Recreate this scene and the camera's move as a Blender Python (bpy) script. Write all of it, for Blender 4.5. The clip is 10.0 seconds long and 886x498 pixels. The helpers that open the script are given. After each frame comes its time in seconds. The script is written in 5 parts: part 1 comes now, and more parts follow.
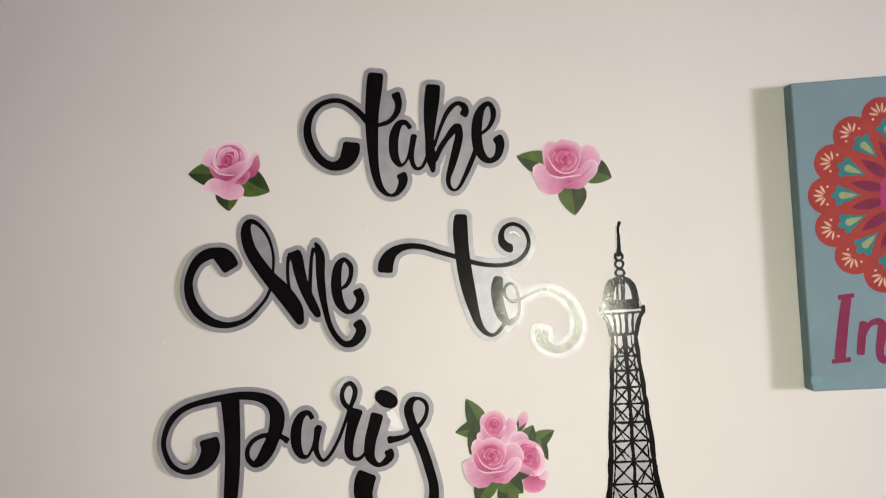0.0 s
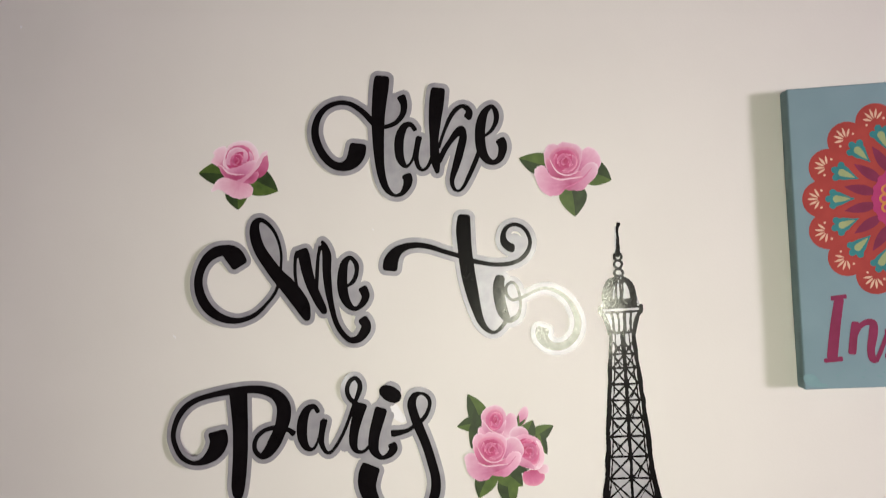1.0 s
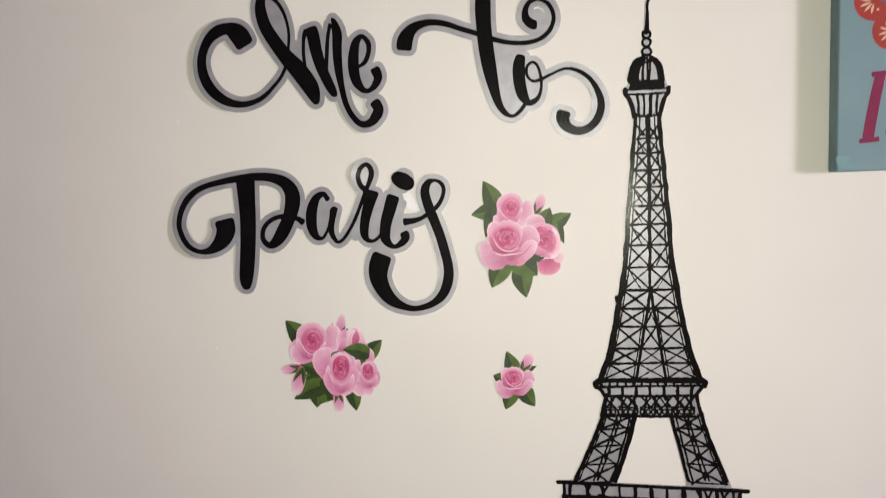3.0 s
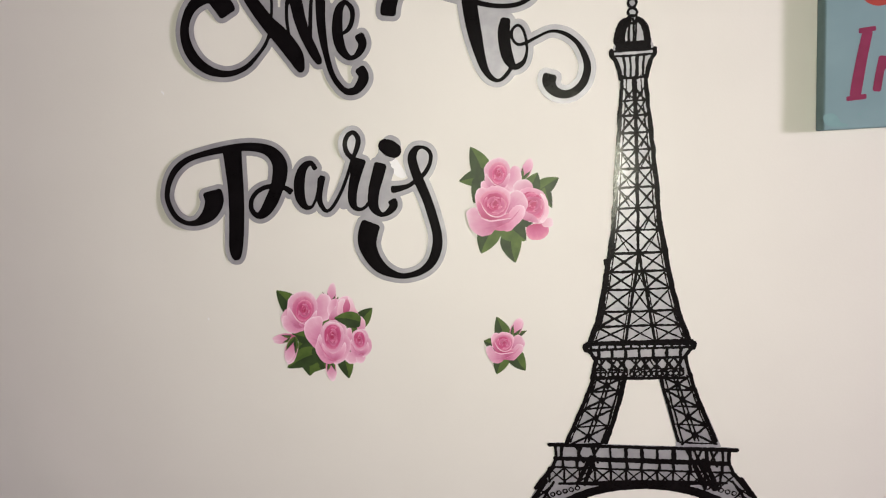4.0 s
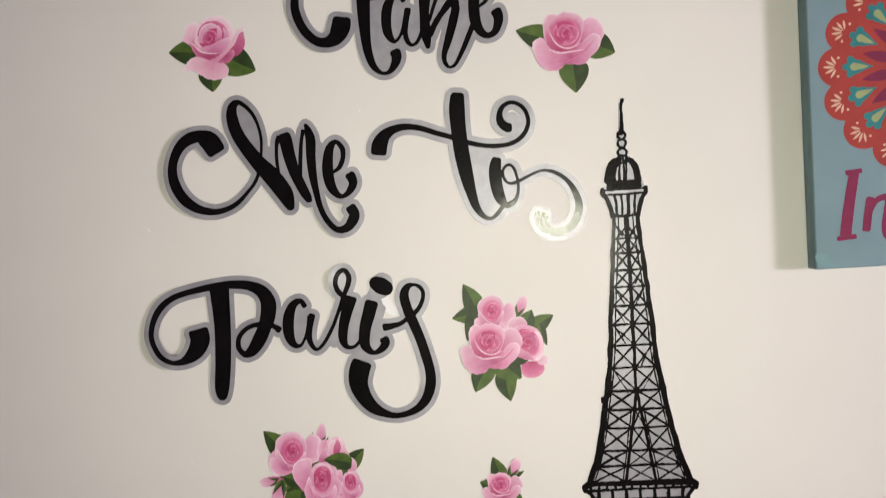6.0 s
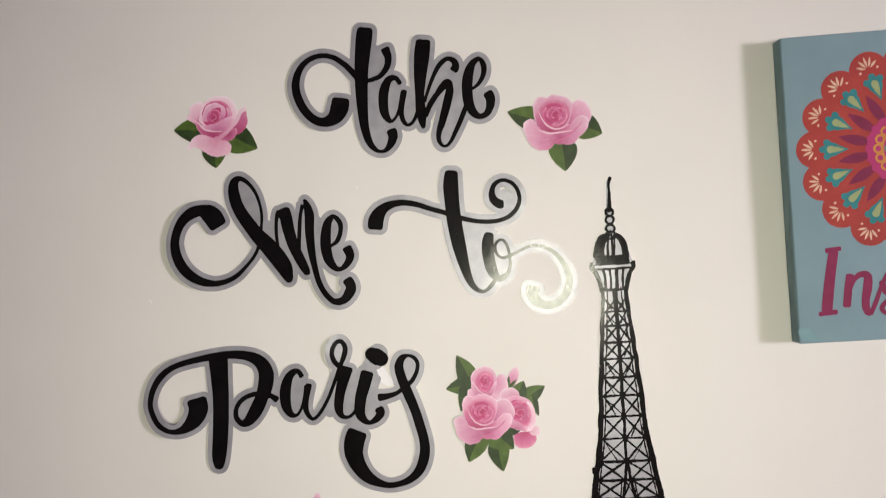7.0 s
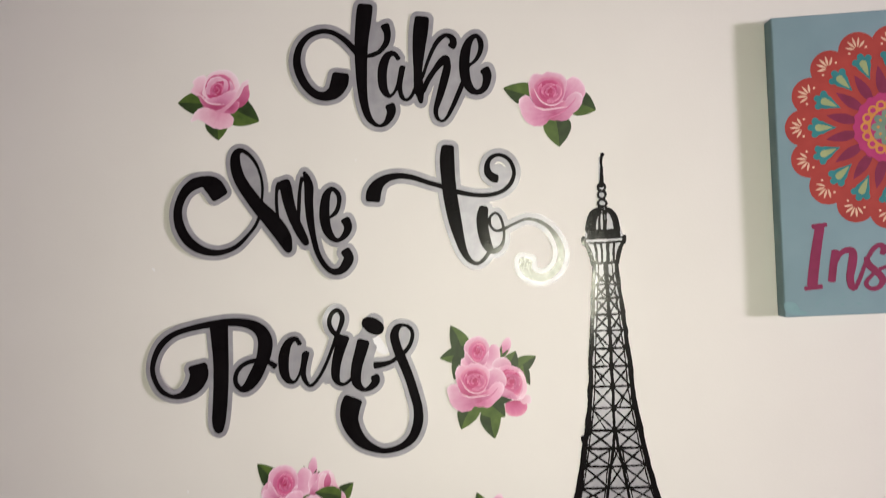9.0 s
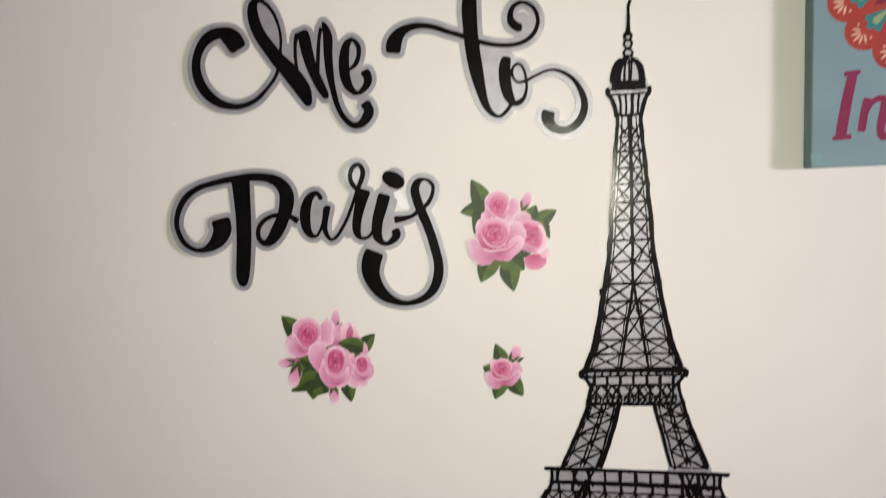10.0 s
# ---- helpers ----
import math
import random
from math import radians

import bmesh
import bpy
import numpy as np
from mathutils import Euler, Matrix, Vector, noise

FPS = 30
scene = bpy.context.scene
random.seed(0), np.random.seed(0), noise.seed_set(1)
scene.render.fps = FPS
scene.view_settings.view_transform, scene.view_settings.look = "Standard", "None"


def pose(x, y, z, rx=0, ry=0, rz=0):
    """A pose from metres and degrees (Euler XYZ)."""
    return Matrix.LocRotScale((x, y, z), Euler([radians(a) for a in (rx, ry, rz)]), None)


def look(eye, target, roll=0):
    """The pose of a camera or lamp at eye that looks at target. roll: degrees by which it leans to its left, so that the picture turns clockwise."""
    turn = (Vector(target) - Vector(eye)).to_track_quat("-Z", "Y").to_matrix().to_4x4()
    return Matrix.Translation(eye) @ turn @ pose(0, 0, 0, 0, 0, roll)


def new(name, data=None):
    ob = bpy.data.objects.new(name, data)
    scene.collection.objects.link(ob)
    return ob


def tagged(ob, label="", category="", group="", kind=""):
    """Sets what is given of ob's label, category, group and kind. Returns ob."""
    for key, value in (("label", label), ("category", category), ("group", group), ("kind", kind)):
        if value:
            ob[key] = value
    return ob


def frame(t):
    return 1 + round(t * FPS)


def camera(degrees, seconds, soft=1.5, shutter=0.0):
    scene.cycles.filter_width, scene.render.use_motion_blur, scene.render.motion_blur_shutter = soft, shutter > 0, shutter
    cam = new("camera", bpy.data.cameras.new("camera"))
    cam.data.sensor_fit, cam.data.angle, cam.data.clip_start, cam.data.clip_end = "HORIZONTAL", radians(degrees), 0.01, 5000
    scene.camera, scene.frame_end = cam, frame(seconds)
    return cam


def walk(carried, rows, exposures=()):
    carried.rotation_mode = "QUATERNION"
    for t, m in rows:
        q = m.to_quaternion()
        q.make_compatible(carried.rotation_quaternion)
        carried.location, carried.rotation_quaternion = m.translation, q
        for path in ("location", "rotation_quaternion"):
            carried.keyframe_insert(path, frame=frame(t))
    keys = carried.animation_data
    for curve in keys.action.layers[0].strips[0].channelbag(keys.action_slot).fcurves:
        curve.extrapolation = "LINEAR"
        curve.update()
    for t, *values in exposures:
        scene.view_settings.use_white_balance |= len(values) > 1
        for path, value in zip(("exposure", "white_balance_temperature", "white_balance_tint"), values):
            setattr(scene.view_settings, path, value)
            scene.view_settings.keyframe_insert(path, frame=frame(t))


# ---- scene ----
cam = camera(66.0, 10.0, soft=1.1, shutter=0.5)
# seconds, x, y, z, yaw, pitch, roll
ROWS = [
    (0, -0.1539, -0.9589, 1.5834, 5.402, 0.908, 3.618),
    (0.5, -0.1547, -0.9789, 1.6049, 5.511, 1.255, 3.509),
    (1, -0.1528, -0.9846, 1.5863, 5.598, 0.664, 3.197),
    (1.5, -0.1668, -0.9822, 1.526, 5.74, 0.138, 2.694),
    (2, -0.1744, -0.9819, 1.4746, 5.93, -1.509, 2.306),
    (2.5, -0.1779, -0.9739, 1.4208, 6.195, -3.693, 2.158),
    (3, -0.1844, -0.9543, 1.3847, 5.782, -5.435, 2.202),
    (3.2, -0.1807, -0.9495, 1.3749, 5.907, -6.303, 2.345),
    (3.525, -0.1753, -0.9481, 1.3666, 5.9474, -7.151, 2.6473),
    (3.85, -0.1705, -0.9529, 1.3672, 5.7872, -7.3952, 3.0528),
    (4.175, -0.1677, -0.9572, 1.3746, 5.5227, -7.1831, 3.4022),
    (4.5, -0.1684, -0.9544, 1.3865, 5.25, -6.662, 3.536),
    (5, -0.1739, -0.939, 1.4107, 4.807, -5.528, 3.487),
    (5.5, -0.1779, -0.9297, 1.4422, 4.4202, -4.318, 3.6045),
    (6, -0.1794, -0.929, 1.4826, 4.0881, -2.834, 3.8379),
    (6.5, -0.1764, -0.938, 1.5128, 3.924, -1.403, 3.884),
    (7, -0.1696, -0.9549, 1.5348, 3.874, 0.121, 3.709),
    (7.5, -0.1658, -0.9652, 1.565, 3.838, 0.723, 3.874),
    (8, -0.1636, -0.9534, 1.5692, 3.845, 1.307, 3.812),
    (8.5, -0.1628, -0.9489, 1.5456, 3.718, 0.952, 3.351),
    (9, -0.1578, -0.9782, 1.5045, 4.198, -0.431, 2.971),
    (9.5, -0.1558, -0.9931, 1.463, 5.225, -3.198, 2.833),
    (10, -0.1723, -0.9842, 1.3999, 5.374, -6.471, 2.727),
]
walk(cam, [(t, pose(x, y, z, 90 + pitch, roll, yaw)) for t, x, y, z, yaw, pitch, roll in ROWS])

# ---- world and lamps ----
world = bpy.data.worlds.new("world")
world.use_nodes = True
world.node_tree.nodes["Background"].inputs[0].default_value = (0.9, 0.95, 1, 1)
world.node_tree.nodes["Background"].inputs[1].default_value = 0.0
scene.world = world


def disc_lamp(name, eye, target, size, watts, colour, spread=180):
    data = bpy.data.lights.new(name, "AREA")
    data.shape, data.size, data.energy, data.color = "DISK", size, watts, colour
    data.spread = radians(spread)
    ob = new(name, data)
    ob.matrix_world = look(eye, target)
    return ob


disc_lamp("side_lamp", (6.1, -3.15, 1.4), (0.6, 0, 1.5), 0.9, 342, (1.0, 0.872, 0.985))
disc_lamp("room_lamp", (0.08, -2.6, 1.27), (-0.15, 0, 1.36), 0.56, 3.65, (1.0, 0.995, 0.79), 52)
scene.view_settings.exposure = 0.0


# ---- materials ----
def material(name):
    m = bpy.data.materials.new(name)
    m.use_nodes = True
    nt = m.node_tree
    return m, nt, nt.nodes["Principled BSDF"]


def node(nt, kind, **values):
    n = nt.nodes.new(kind)
    for key, value in values.items():
        n.inputs[key.replace("_", " ")].default_value = value
    return n


def coords(nt):
    return nt.nodes.new("ShaderNodeTexCoord").outputs["Object"]


def noise_tex(nt, scale, detail=3.0, rough=0.5):
    n = node(nt, "ShaderNodeTexNoise", Scale=scale, Detail=detail, Roughness=rough)
    nt.links.new(coords(nt), n.inputs["Vector"])
    return n.outputs["Fac"]


def ramp(nt, fac, stops):
    r = nt.nodes.new("ShaderNodeValToRGB")
    while len(r.color_ramp.elements) < len(stops):
        r.color_ramp.elements.new(0.5)
    for e, (at, c) in zip(r.color_ramp.elements, stops):
        e.position, e.color = at, (*c, 1)
    nt.links.new(fac, r.inputs["Fac"])
    return r.outputs["Color"]


def relief(nt, bsdf, fac, strength, distance):
    b = node(nt, "ShaderNodeBump", Strength=strength, Distance=distance)
    nt.links.new(fac, b.inputs["Height"])
    return b


def mottled(name, dark, light, scale, rough, spec=0.5, grain=0.0, grain_scale=800.0):
    m, nt, b = material(name)
    nt.links.new(ramp(nt, noise_tex(nt, scale), [(0.3, dark), (0.7, light)]), b.inputs["Base Color"])
    b.inputs["Roughness"].default_value = rough
    b.inputs["Specular IOR Level"].default_value = spec
    if grain:
        bump = relief(nt, b, noise_tex(nt, grain_scale, 2.0), grain, 0.0006)
        nt.links.new(bump.outputs["Normal"], b.inputs["Normal"])
    return m


def wall_paint():
    m, nt, b = material("wall_paint")
    nt.links.new(ramp(nt, noise_tex(nt, 5.0, 4.0), [(0.3, (0.735, 0.715, 0.69)), (0.7, (0.765, 0.745, 0.72))]), b.inputs["Base Color"])
    b.inputs["Roughness"].default_value = 0.55
    b.inputs["Specular IOR Level"].default_value = 0.3
    coarse = relief(nt, b, noise_tex(nt, 9.0, 2.0), 0.25, 0.004)
    fine = relief(nt, b, noise_tex(nt, 260.0, 3.0), 0.12, 0.0008)
    nt.links.new(coarse.outputs["Normal"], fine.inputs["Normal"])
    nt.links.new(fine.outputs["Normal"], b.inputs["Normal"])
    return m


def vinyl(name, dark, light, scale, rough, coat=0.9, metal=0.0, sheen=0.10):
    """Printed glossy vinyl: a soft sheen, a sharp clear coat and a fine pebble in its surface."""
    m, nt, b = material(name)
    nt.links.new(ramp(nt, noise_tex(nt, scale), [(0.3, dark), (0.7, light)]), b.inputs["Base Color"])
    b.inputs["Roughness"].default_value = rough
    b.inputs["Specular IOR Level"].default_value = sheen
    b.inputs["Metallic"].default_value = metal
    worn = node(nt, "ShaderNodeMapRange")
    worn.inputs["From Min"].default_value, worn.inputs["From Max"].default_value = 0.44, 0.60
    worn.inputs["To Min"].default_value, worn.inputs["To Max"].default_value = 0.4 * coat, coat
    nt.links.new(noise_tex(nt, 420.0, 5.0, 0.7), worn.inputs["Value"])
    nt.links.new(worn.outputs["Result"], b.inputs["Coat Weight"])
    b.inputs["Coat Roughness"].default_value = 0.095
    pebble = relief(nt, b, noise_tex(nt, 520.0, 4.0, 0.7), 0.07, 0.0004)
    wave = relief(nt, b, noise_tex(nt, 34.0, 2.0), 0.07, 0.0025)
    nt.links.new(wave.outputs["Normal"], pebble.inputs["Normal"])
    nt.links.new(pebble.outputs["Normal"], b.inputs["Normal"])
    nt.links.new(pebble.outputs["Normal"], b.inputs["Coat Normal"])
    return m


def petal_print(name, stops):
    """Pink print: its tone runs along the mesh's v coordinate, with fine veins that fan out along u."""
    m, nt, b = material(name)
    uv = nt.nodes.new("ShaderNodeUVMap")
    split = nt.nodes.new("ShaderNodeSeparateXYZ")
    nt.links.new(uv.outputs["UV"], split.inputs[0])
    fan = nt.nodes.new("ShaderNodeVectorMath")
    fan.operation = "MULTIPLY"
    fan.inputs[1].default_value = (34.0, 2.2, 0.0)
    nt.links.new(uv.outputs["UV"], fan.inputs[0])
    vein = node(nt, "ShaderNodeTexNoise", Scale=1.0, Detail=2.0)
    nt.links.new(fan.outputs[0], vein.inputs["Vector"])

    def plus(fac, weight, base):
        n = node(nt, "ShaderNodeMath")
        n.operation = "MULTIPLY_ADD"
        n.inputs[1].default_value = weight
        nt.links.new(fac, n.inputs[0])
        if isinstance(base, float):
            n.inputs[2].default_value = base
        else:
            nt.links.new(base, n.inputs[2])
        return n.outputs[0]

    tone = plus(vein.outputs["Fac"], 0.22, split.outputs["Y"])
    tone = plus(noise_tex(nt, 110.0, 3.0), 0.26, tone)
    tone = plus(tone, 1.0, -0.24)
    info = nt.nodes.new("ShaderNodeObjectInfo")
    hue = node(nt, "ShaderNodeHueSaturation")
    vary = node(nt, "ShaderNodeMapRange")
    vary.inputs["To Min"].default_value, vary.inputs["To Max"].default_value = 0.94, 1.06
    nt.links.new(info.outputs["Random"], vary.inputs["Value"])
    nt.links.new(vary.outputs["Result"], hue.inputs["Value"])
    nt.links.new(ramp(nt, tone, stops), hue.inputs["Color"])
    nt.links.new(hue.outputs["Color"], b.inputs["Base Color"])
    b.inputs["Roughness"].default_value = 0.45
    b.inputs["Specular IOR Level"].default_value = 0.3
    return m


WALL = wall_paint()
PLASTER = mottled("plain_plaster", (0.17, 0.16, 0.15), (0.22, 0.2, 0.19), 4.0, 0.8)
BOARDS = mottled("dull_floor", (0.10, 0.07, 0.05), (0.16, 0.11, 0.08), 7.0, 0.5)
BLACK = vinyl("black_vinyl", (0.003, 0.0025, 0.003), (0.006, 0.005, 0.006), 30.0, 0.30, 0.52, 0.0, 0.04)
TOWER_BLACK = vinyl("tower_black_vinyl", (0.003, 0.0025, 0.003), (0.006, 0.005, 0.006), 30.0, 0.34, 0.62, 0.0, 0.04)
FILM = vinyl("silver_grey_film", (0.305, 0.298, 0.34), (0.39, 0.382, 0.425), 45.0, 0.42, 0.12, 0.36)
TOWER_FILM = vinyl("tower_silver_film", (0.305, 0.298, 0.34), (0.39, 0.382, 0.425), 45.0, 0.42, 0.36, 0.36)
PAPER = mottled("white_paper", (0.80, 0.80, 0.83), (0.86, 0.86, 0.89), 40.0, 0.6)
CLEAR = vinyl("pale_film", (0.70, 0.67, 0.63), (0.74, 0.71, 0.67), 45.0, 0.4, 0.3)
PINK_OUT = petal_print("outer_petal_pink", [(0.0, (0.44, 0.08, 0.20)), (0.36, (0.64, 0.26, 0.43)), (0.72, (0.74, 0.43, 0.58)), (1.0, (0.86, 0.69, 0.785))])
PINK_DEEP = petal_print("deep_petal_pink", [(0.0, (0.40, 0.05, 0.15)), (0.56, (0.57, 0.15, 0.30)), (1.0, (0.71, 0.33, 0.47))])
PINK_LIP = petal_print("pale_petal_pink", [(0.0, (0.66, 0.27, 0.42)), (0.55, (0.80, 0.53, 0.65)), (1.0, (0.88, 0.77, 0.84))])
PINK_IN = petal_print("inner_petal_pink", [(0.0, (0.36, 0.025, 0.09)), (0.5, (0.53, 0.08, 0.22)), (0.85, (0.68, 0.23, 0.39)), (1.0, (0.77, 0.41, 0.55))])
LEAF_LIGHT = mottled("leaf_light_half", (0.050, 0.092, 0.018), (0.092, 0.148, 0.030), 60.0, 0.45, 0.3)
LEAF_DARK = mottled("leaf_dark_half", (0.016, 0.030, 0.010), (0.036, 0.066, 0.018), 60.0, 0.45, 0.3)
SKY_BLUE = mottled("canvas_blue", (0.194, 0.299, 0.348), (0.220, 0.330, 0.383), 14.0, 0.7, 0.3, 0.4, 1500.0)
EDGE_BLUE = mottled("canvas_edge_blue", (0.194, 0.308, 0.326), (0.238, 0.352, 0.370), 25.0, 0.75, 0.3, 0.4, 1500.0)
WORN_BLUE = mottled("worn_corner_teal", (0.17, 0.30, 0.33), (0.20, 0.34, 0.37), 60.0, 0.7, 0.3)
RED = mottled("mandala_red", (0.317, 0.032, 0.026), (0.387, 0.044, 0.033), 30.0, 0.65, 0.3, 0.4, 1500.0)
TEAL = mottled("mandala_teal", (0.018, 0.167, 0.185), (0.026, 0.211, 0.229), 50.0, 0.65, 0.3)
SAGE = mottled("mandala_sage", (0.264, 0.326, 0.150), (0.326, 0.387, 0.185), 50.0, 0.65, 0.3)
MUTED = mottled("mandala_muted_green", (0.13, 0.22, 0.17), (0.18, 0.27, 0.2), 50.0, 0.65, 0.3)
PLUM = mottled("mandala_plum", (0.167, 0.011, 0.048), (0.211, 0.016, 0.066), 50.0, 0.65, 0.3)
MAGENTA = mottled("mandala_magenta", (0.387, 0.025, 0.132), (0.440, 0.035, 0.158), 40.0, 0.65, 0.3)
ORANGE = mottled("mandala_orange", (0.546, 0.211, 0.044), (0.616, 0.264, 0.062), 50.0, 0.65, 0.3)
CREAM = mottled("mandala_cream", (0.634, 0.405, 0.282), (0.722, 0.510, 0.370), 70.0, 0.65, 0.3)
WORD_PLUM = mottled("lettering_plum", (0.185, 0.011, 0.055), (0.229, 0.016, 0.075), 50.0, 0.65, 0.3)


# ---- mesh helpers ----
def mesh_object(name, verts, faces, mat, parent=None, label="", uvs=None, smooth=False):
    me = bpy.data.meshes.new(name)
    me.from_pydata(verts, [], faces)
    me.materials.append(mat)
    if uvs is not None:
        layer = me.uv_layers.new(name="UVMap")
        for loop in me.loops:
            layer.data[loop.index].uv = uvs[loop.vertex_index]
    if smooth:
        me.polygons.foreach_set("use_smooth", [True] * len(me.polygons))
    me.update()
    ob = new(name, me)
    ob.parent = parent
    return tagged(ob, label=label)


def thing(name, at, label, category, group=""):
    ob = new(name)
    ob.empty_display_size = 0.05
    ob.location = at
    return tagged(ob, label, category, group)


def box(name, low, high, mat):
    (a, b, c), (d, e, f) = low, high
    v = [(x, y, z) for x in (a, d) for y in (b, e) for z in (c, f)]
    q = [(0, 1, 3, 2), (4, 6, 7, 5), (0, 4, 5, 1), (2, 3, 7, 6), (0, 2, 6, 4), (1, 5, 7, 3)]
    return tagged(mesh_object(name, v, q, mat), kind="structure")


def smooth_path(points, step=1.6):
    """A Catmull-Rom path through (x, z, width) points in mm, resampled about every step mm."""
    p = np.array(points, float)
    if len(p) == 2:
        n = max(2, int(np.hypot(*(p[1] - p[0])[:2]) / step))
        return p[0] + (p[1] - p[0]) * np.linspace(0, 1, n + 1)[:, None]
    q = np.vstack([2 * p[0] - p[1], p, 2 * p[-1] - p[-2]])
    out = []
    for a, b, c, d in zip(q, q[1:], q[2:], q[3:]):
        n = max(2, int(np.hypot(*(c - b)[:2]) / step))
        t = np.linspace(0, 1, n, endpoint=False)[:, None]
        out.append(0.5 * (2 * b + (c - a) * t + (2 * a - 5 * b + 4 * c - d) * t * t + (3 * b - a - 3 * c + d) * t ** 3))
    out = np.vstack(out + [p[-1:]])
    out[:, 2] = np.maximum(out[:, 2], 0.8)
    return out


def edge_distance(rim, x, z):
    """How far points lie from a closed outline."""
    out = np.full(x.shape, 1e9)
    for (x0, z0), (x1, z1) in zip(rim, np.roll(rim, -1, 0)):
        dx, dz = x1 - x0, z1 - z0
        t = np.clip(((x - x0) * dx + (z - z0) * dz) / max(dx * dx + dz * dz, 1e-9), 0, 1)
        out = np.minimum(out, np.hypot(x - x0 - dx * t, z - z0 - dz * t))
    return out


class Sheet:
    """A flat cut-out: strokes of a broad pen are gathered in a distance field, whose zero line is the cut edge."""

    def __init__(self, low, high, res):
        self.low, self.res = np.array(low, float), res
        n = np.ceil((np.array(high) - self.low) / res).astype(int) + 2
        self.x = self.low[0] + res * np.arange(n[0])
        self.z = self.low[1] + res * np.arange(n[1])
        self.f = np.full((n[0], n[1]), -99.0)

    def pen(self, points, grow=0.0, cut=True, smooth=True):
        """cut: the stroke ends square, not round."""
        p = smooth_path(points) if smooth else np.array(points, float)
        ends = []
        if cut:
            for e, o in ((p[0], p[min(2, len(p) - 1)]), (p[-1], p[max(-3, -len(p))])):
                d = (o - e)[:2]
                ends.append((e[:2], d / max(np.hypot(*d), 1e-9), e[2] / 2))
        along = np.concatenate([[0], np.cumsum(np.hypot(*np.diff(p[:, :2], axis=0).T))])
        for k in range(len(p) - 1):
            a, b = p[k], p[k + 1]
            m = max(a[2], b[2]) / 2 + grow + 2 * self.res
            i0, i1 = np.searchsorted(self.x, (min(a[0], b[0]) - m, max(a[0], b[0]) + m))
            j0, j1 = np.searchsorted(self.z, (min(a[1], b[1]) - m, max(a[1], b[1]) + m))
            if i0 >= i1 or j0 >= j1:
                continue
            gx, gz = self.x[i0:i1, None], self.z[None, j0:j1]
            d = b[:2] - a[:2]
            t = np.clip(((gx - a[0]) * d[0] + (gz - a[1]) * d[1]) / max(d @ d, 1e-9), 0, 1)
            v = (a[2] + (b[2] - a[2]) * t) / 2 + grow - np.hypot(gx - a[0] - d[0] * t, gz - a[1] - d[1] * t)
            for s, (e, n, half) in enumerate(ends):
                far = along[k] if s == 0 else along[-1] - along[k + 1]
                if far < 1.2 * half:
                    flat = (gx - e[0]) * n[0] + (gz - e[1]) * n[1] + grow
                    r = min(0.6 * half, 4.5)
                    near = (v < r) & (flat < r)
                    v = np.where(near, r - np.hypot(r - v, r - flat), np.minimum(v, flat))
            self.f[i0:i1, j0:j1] = np.maximum(self.f[i0:i1, j0:j1], v)
        return self

    def polygon(self, rim):
        """Fills a closed outline."""
        gx, gz = self.x[:, None], self.z[None, :]
        inside = np.zeros(self.f.shape, bool)
        for (x0, z0), (x1, z1) in zip(rim, np.roll(rim, -1, 0)):
            with np.errstate(divide="ignore", invalid="ignore"):
                inside ^= ((z0 > gz) != (z1 > gz)) & (gx < (x1 - x0) * (gz - z0) / (z1 - z0) + x0)
        d = edge_distance(rim, np.broadcast_to(gx, self.f.shape), np.broadcast_to(gz, self.f.shape))
        self.f = np.maximum(self.f, np.where(inside, d, -d))
        return self

    def widen(self, by):
        """Offsets the cut edge outwards, round its corners."""
        n = int(by / self.res) + 1
        src, out = self.f.copy(), self.f + by
        for i in range(-n, n + 1):
            for k in range(-n, n + 1):
                d = self.res * math.hypot(i, k)
                if 0 < d <= by + self.res:
                    v = src[max(0, i):src.shape[0] + min(0, i), max(0, k):src.shape[1] + min(0, k)] + by - d
                    o = out[max(0, -i):out.shape[0] + min(0, -i), max(0, -k):out.shape[1] + min(0, -k)]
                    np.maximum(o, v, out=o)
        self.f = out
        return self

    def ragged(self, by, cell, seed):
        """Uneven ink: moves the edge in and out by up to about by mm, in blots cell mm wide."""
        rng = np.random.RandomState(seed)
        n = [int(k * self.res / cell) + 3 for k in self.f.shape]
        coarse = rng.uniform(-by, by, n)
        i, k = (np.arange(m) * self.res / cell for m in self.f.shape)
        a, b = i.astype(int), k.astype(int)
        u, v = (i - a)[:, None], (k - b)[None, :]
        c00, c10 = coarse[np.ix_(a, b)], coarse[np.ix_(a + 1, b)]
        c01, c11 = coarse[np.ix_(a, b + 1)], coarse[np.ix_(a + 1, b + 1)]
        self.f = self.f + (c00 * (1 - u) + c10 * u) * (1 - v) + (c01 * (1 - u) + c11 * u) * v
        return self

    def mesh(self, name, mat, parent, height, thick, lift=None, label="", tint=None):
        """Marching squares; height and thick in metres out from the wall; lift(x, z) in metres where the sheet comes off."""
        f, res = np.where(np.abs(self.f) < 1e-4, 1e-4, self.f), self.res
        inside = f > 0
        nx, nz = f.shape
        verts, faces, index, rim = [], [], {}, []

        def corner(i, j):
            key = (i, j)
            if key not in index:
                index[key] = len(verts)
                verts.append((self.x[i], self.z[j]))
            return index[key]

        def cross(i, j, k, l):
            key = (i, j, k, l) if (i, j) < (k, l) else (k, l, i, j)
            if key not in index:
                t = f[i, j] / (f[i, j] - f[k, l])
                index[key] = len(verts)
                verts.append((self.x[i] + (self.x[k] - self.x[i]) * t, self.z[j] + (self.z[l] - self.z[j]) * t))
            return index[key]

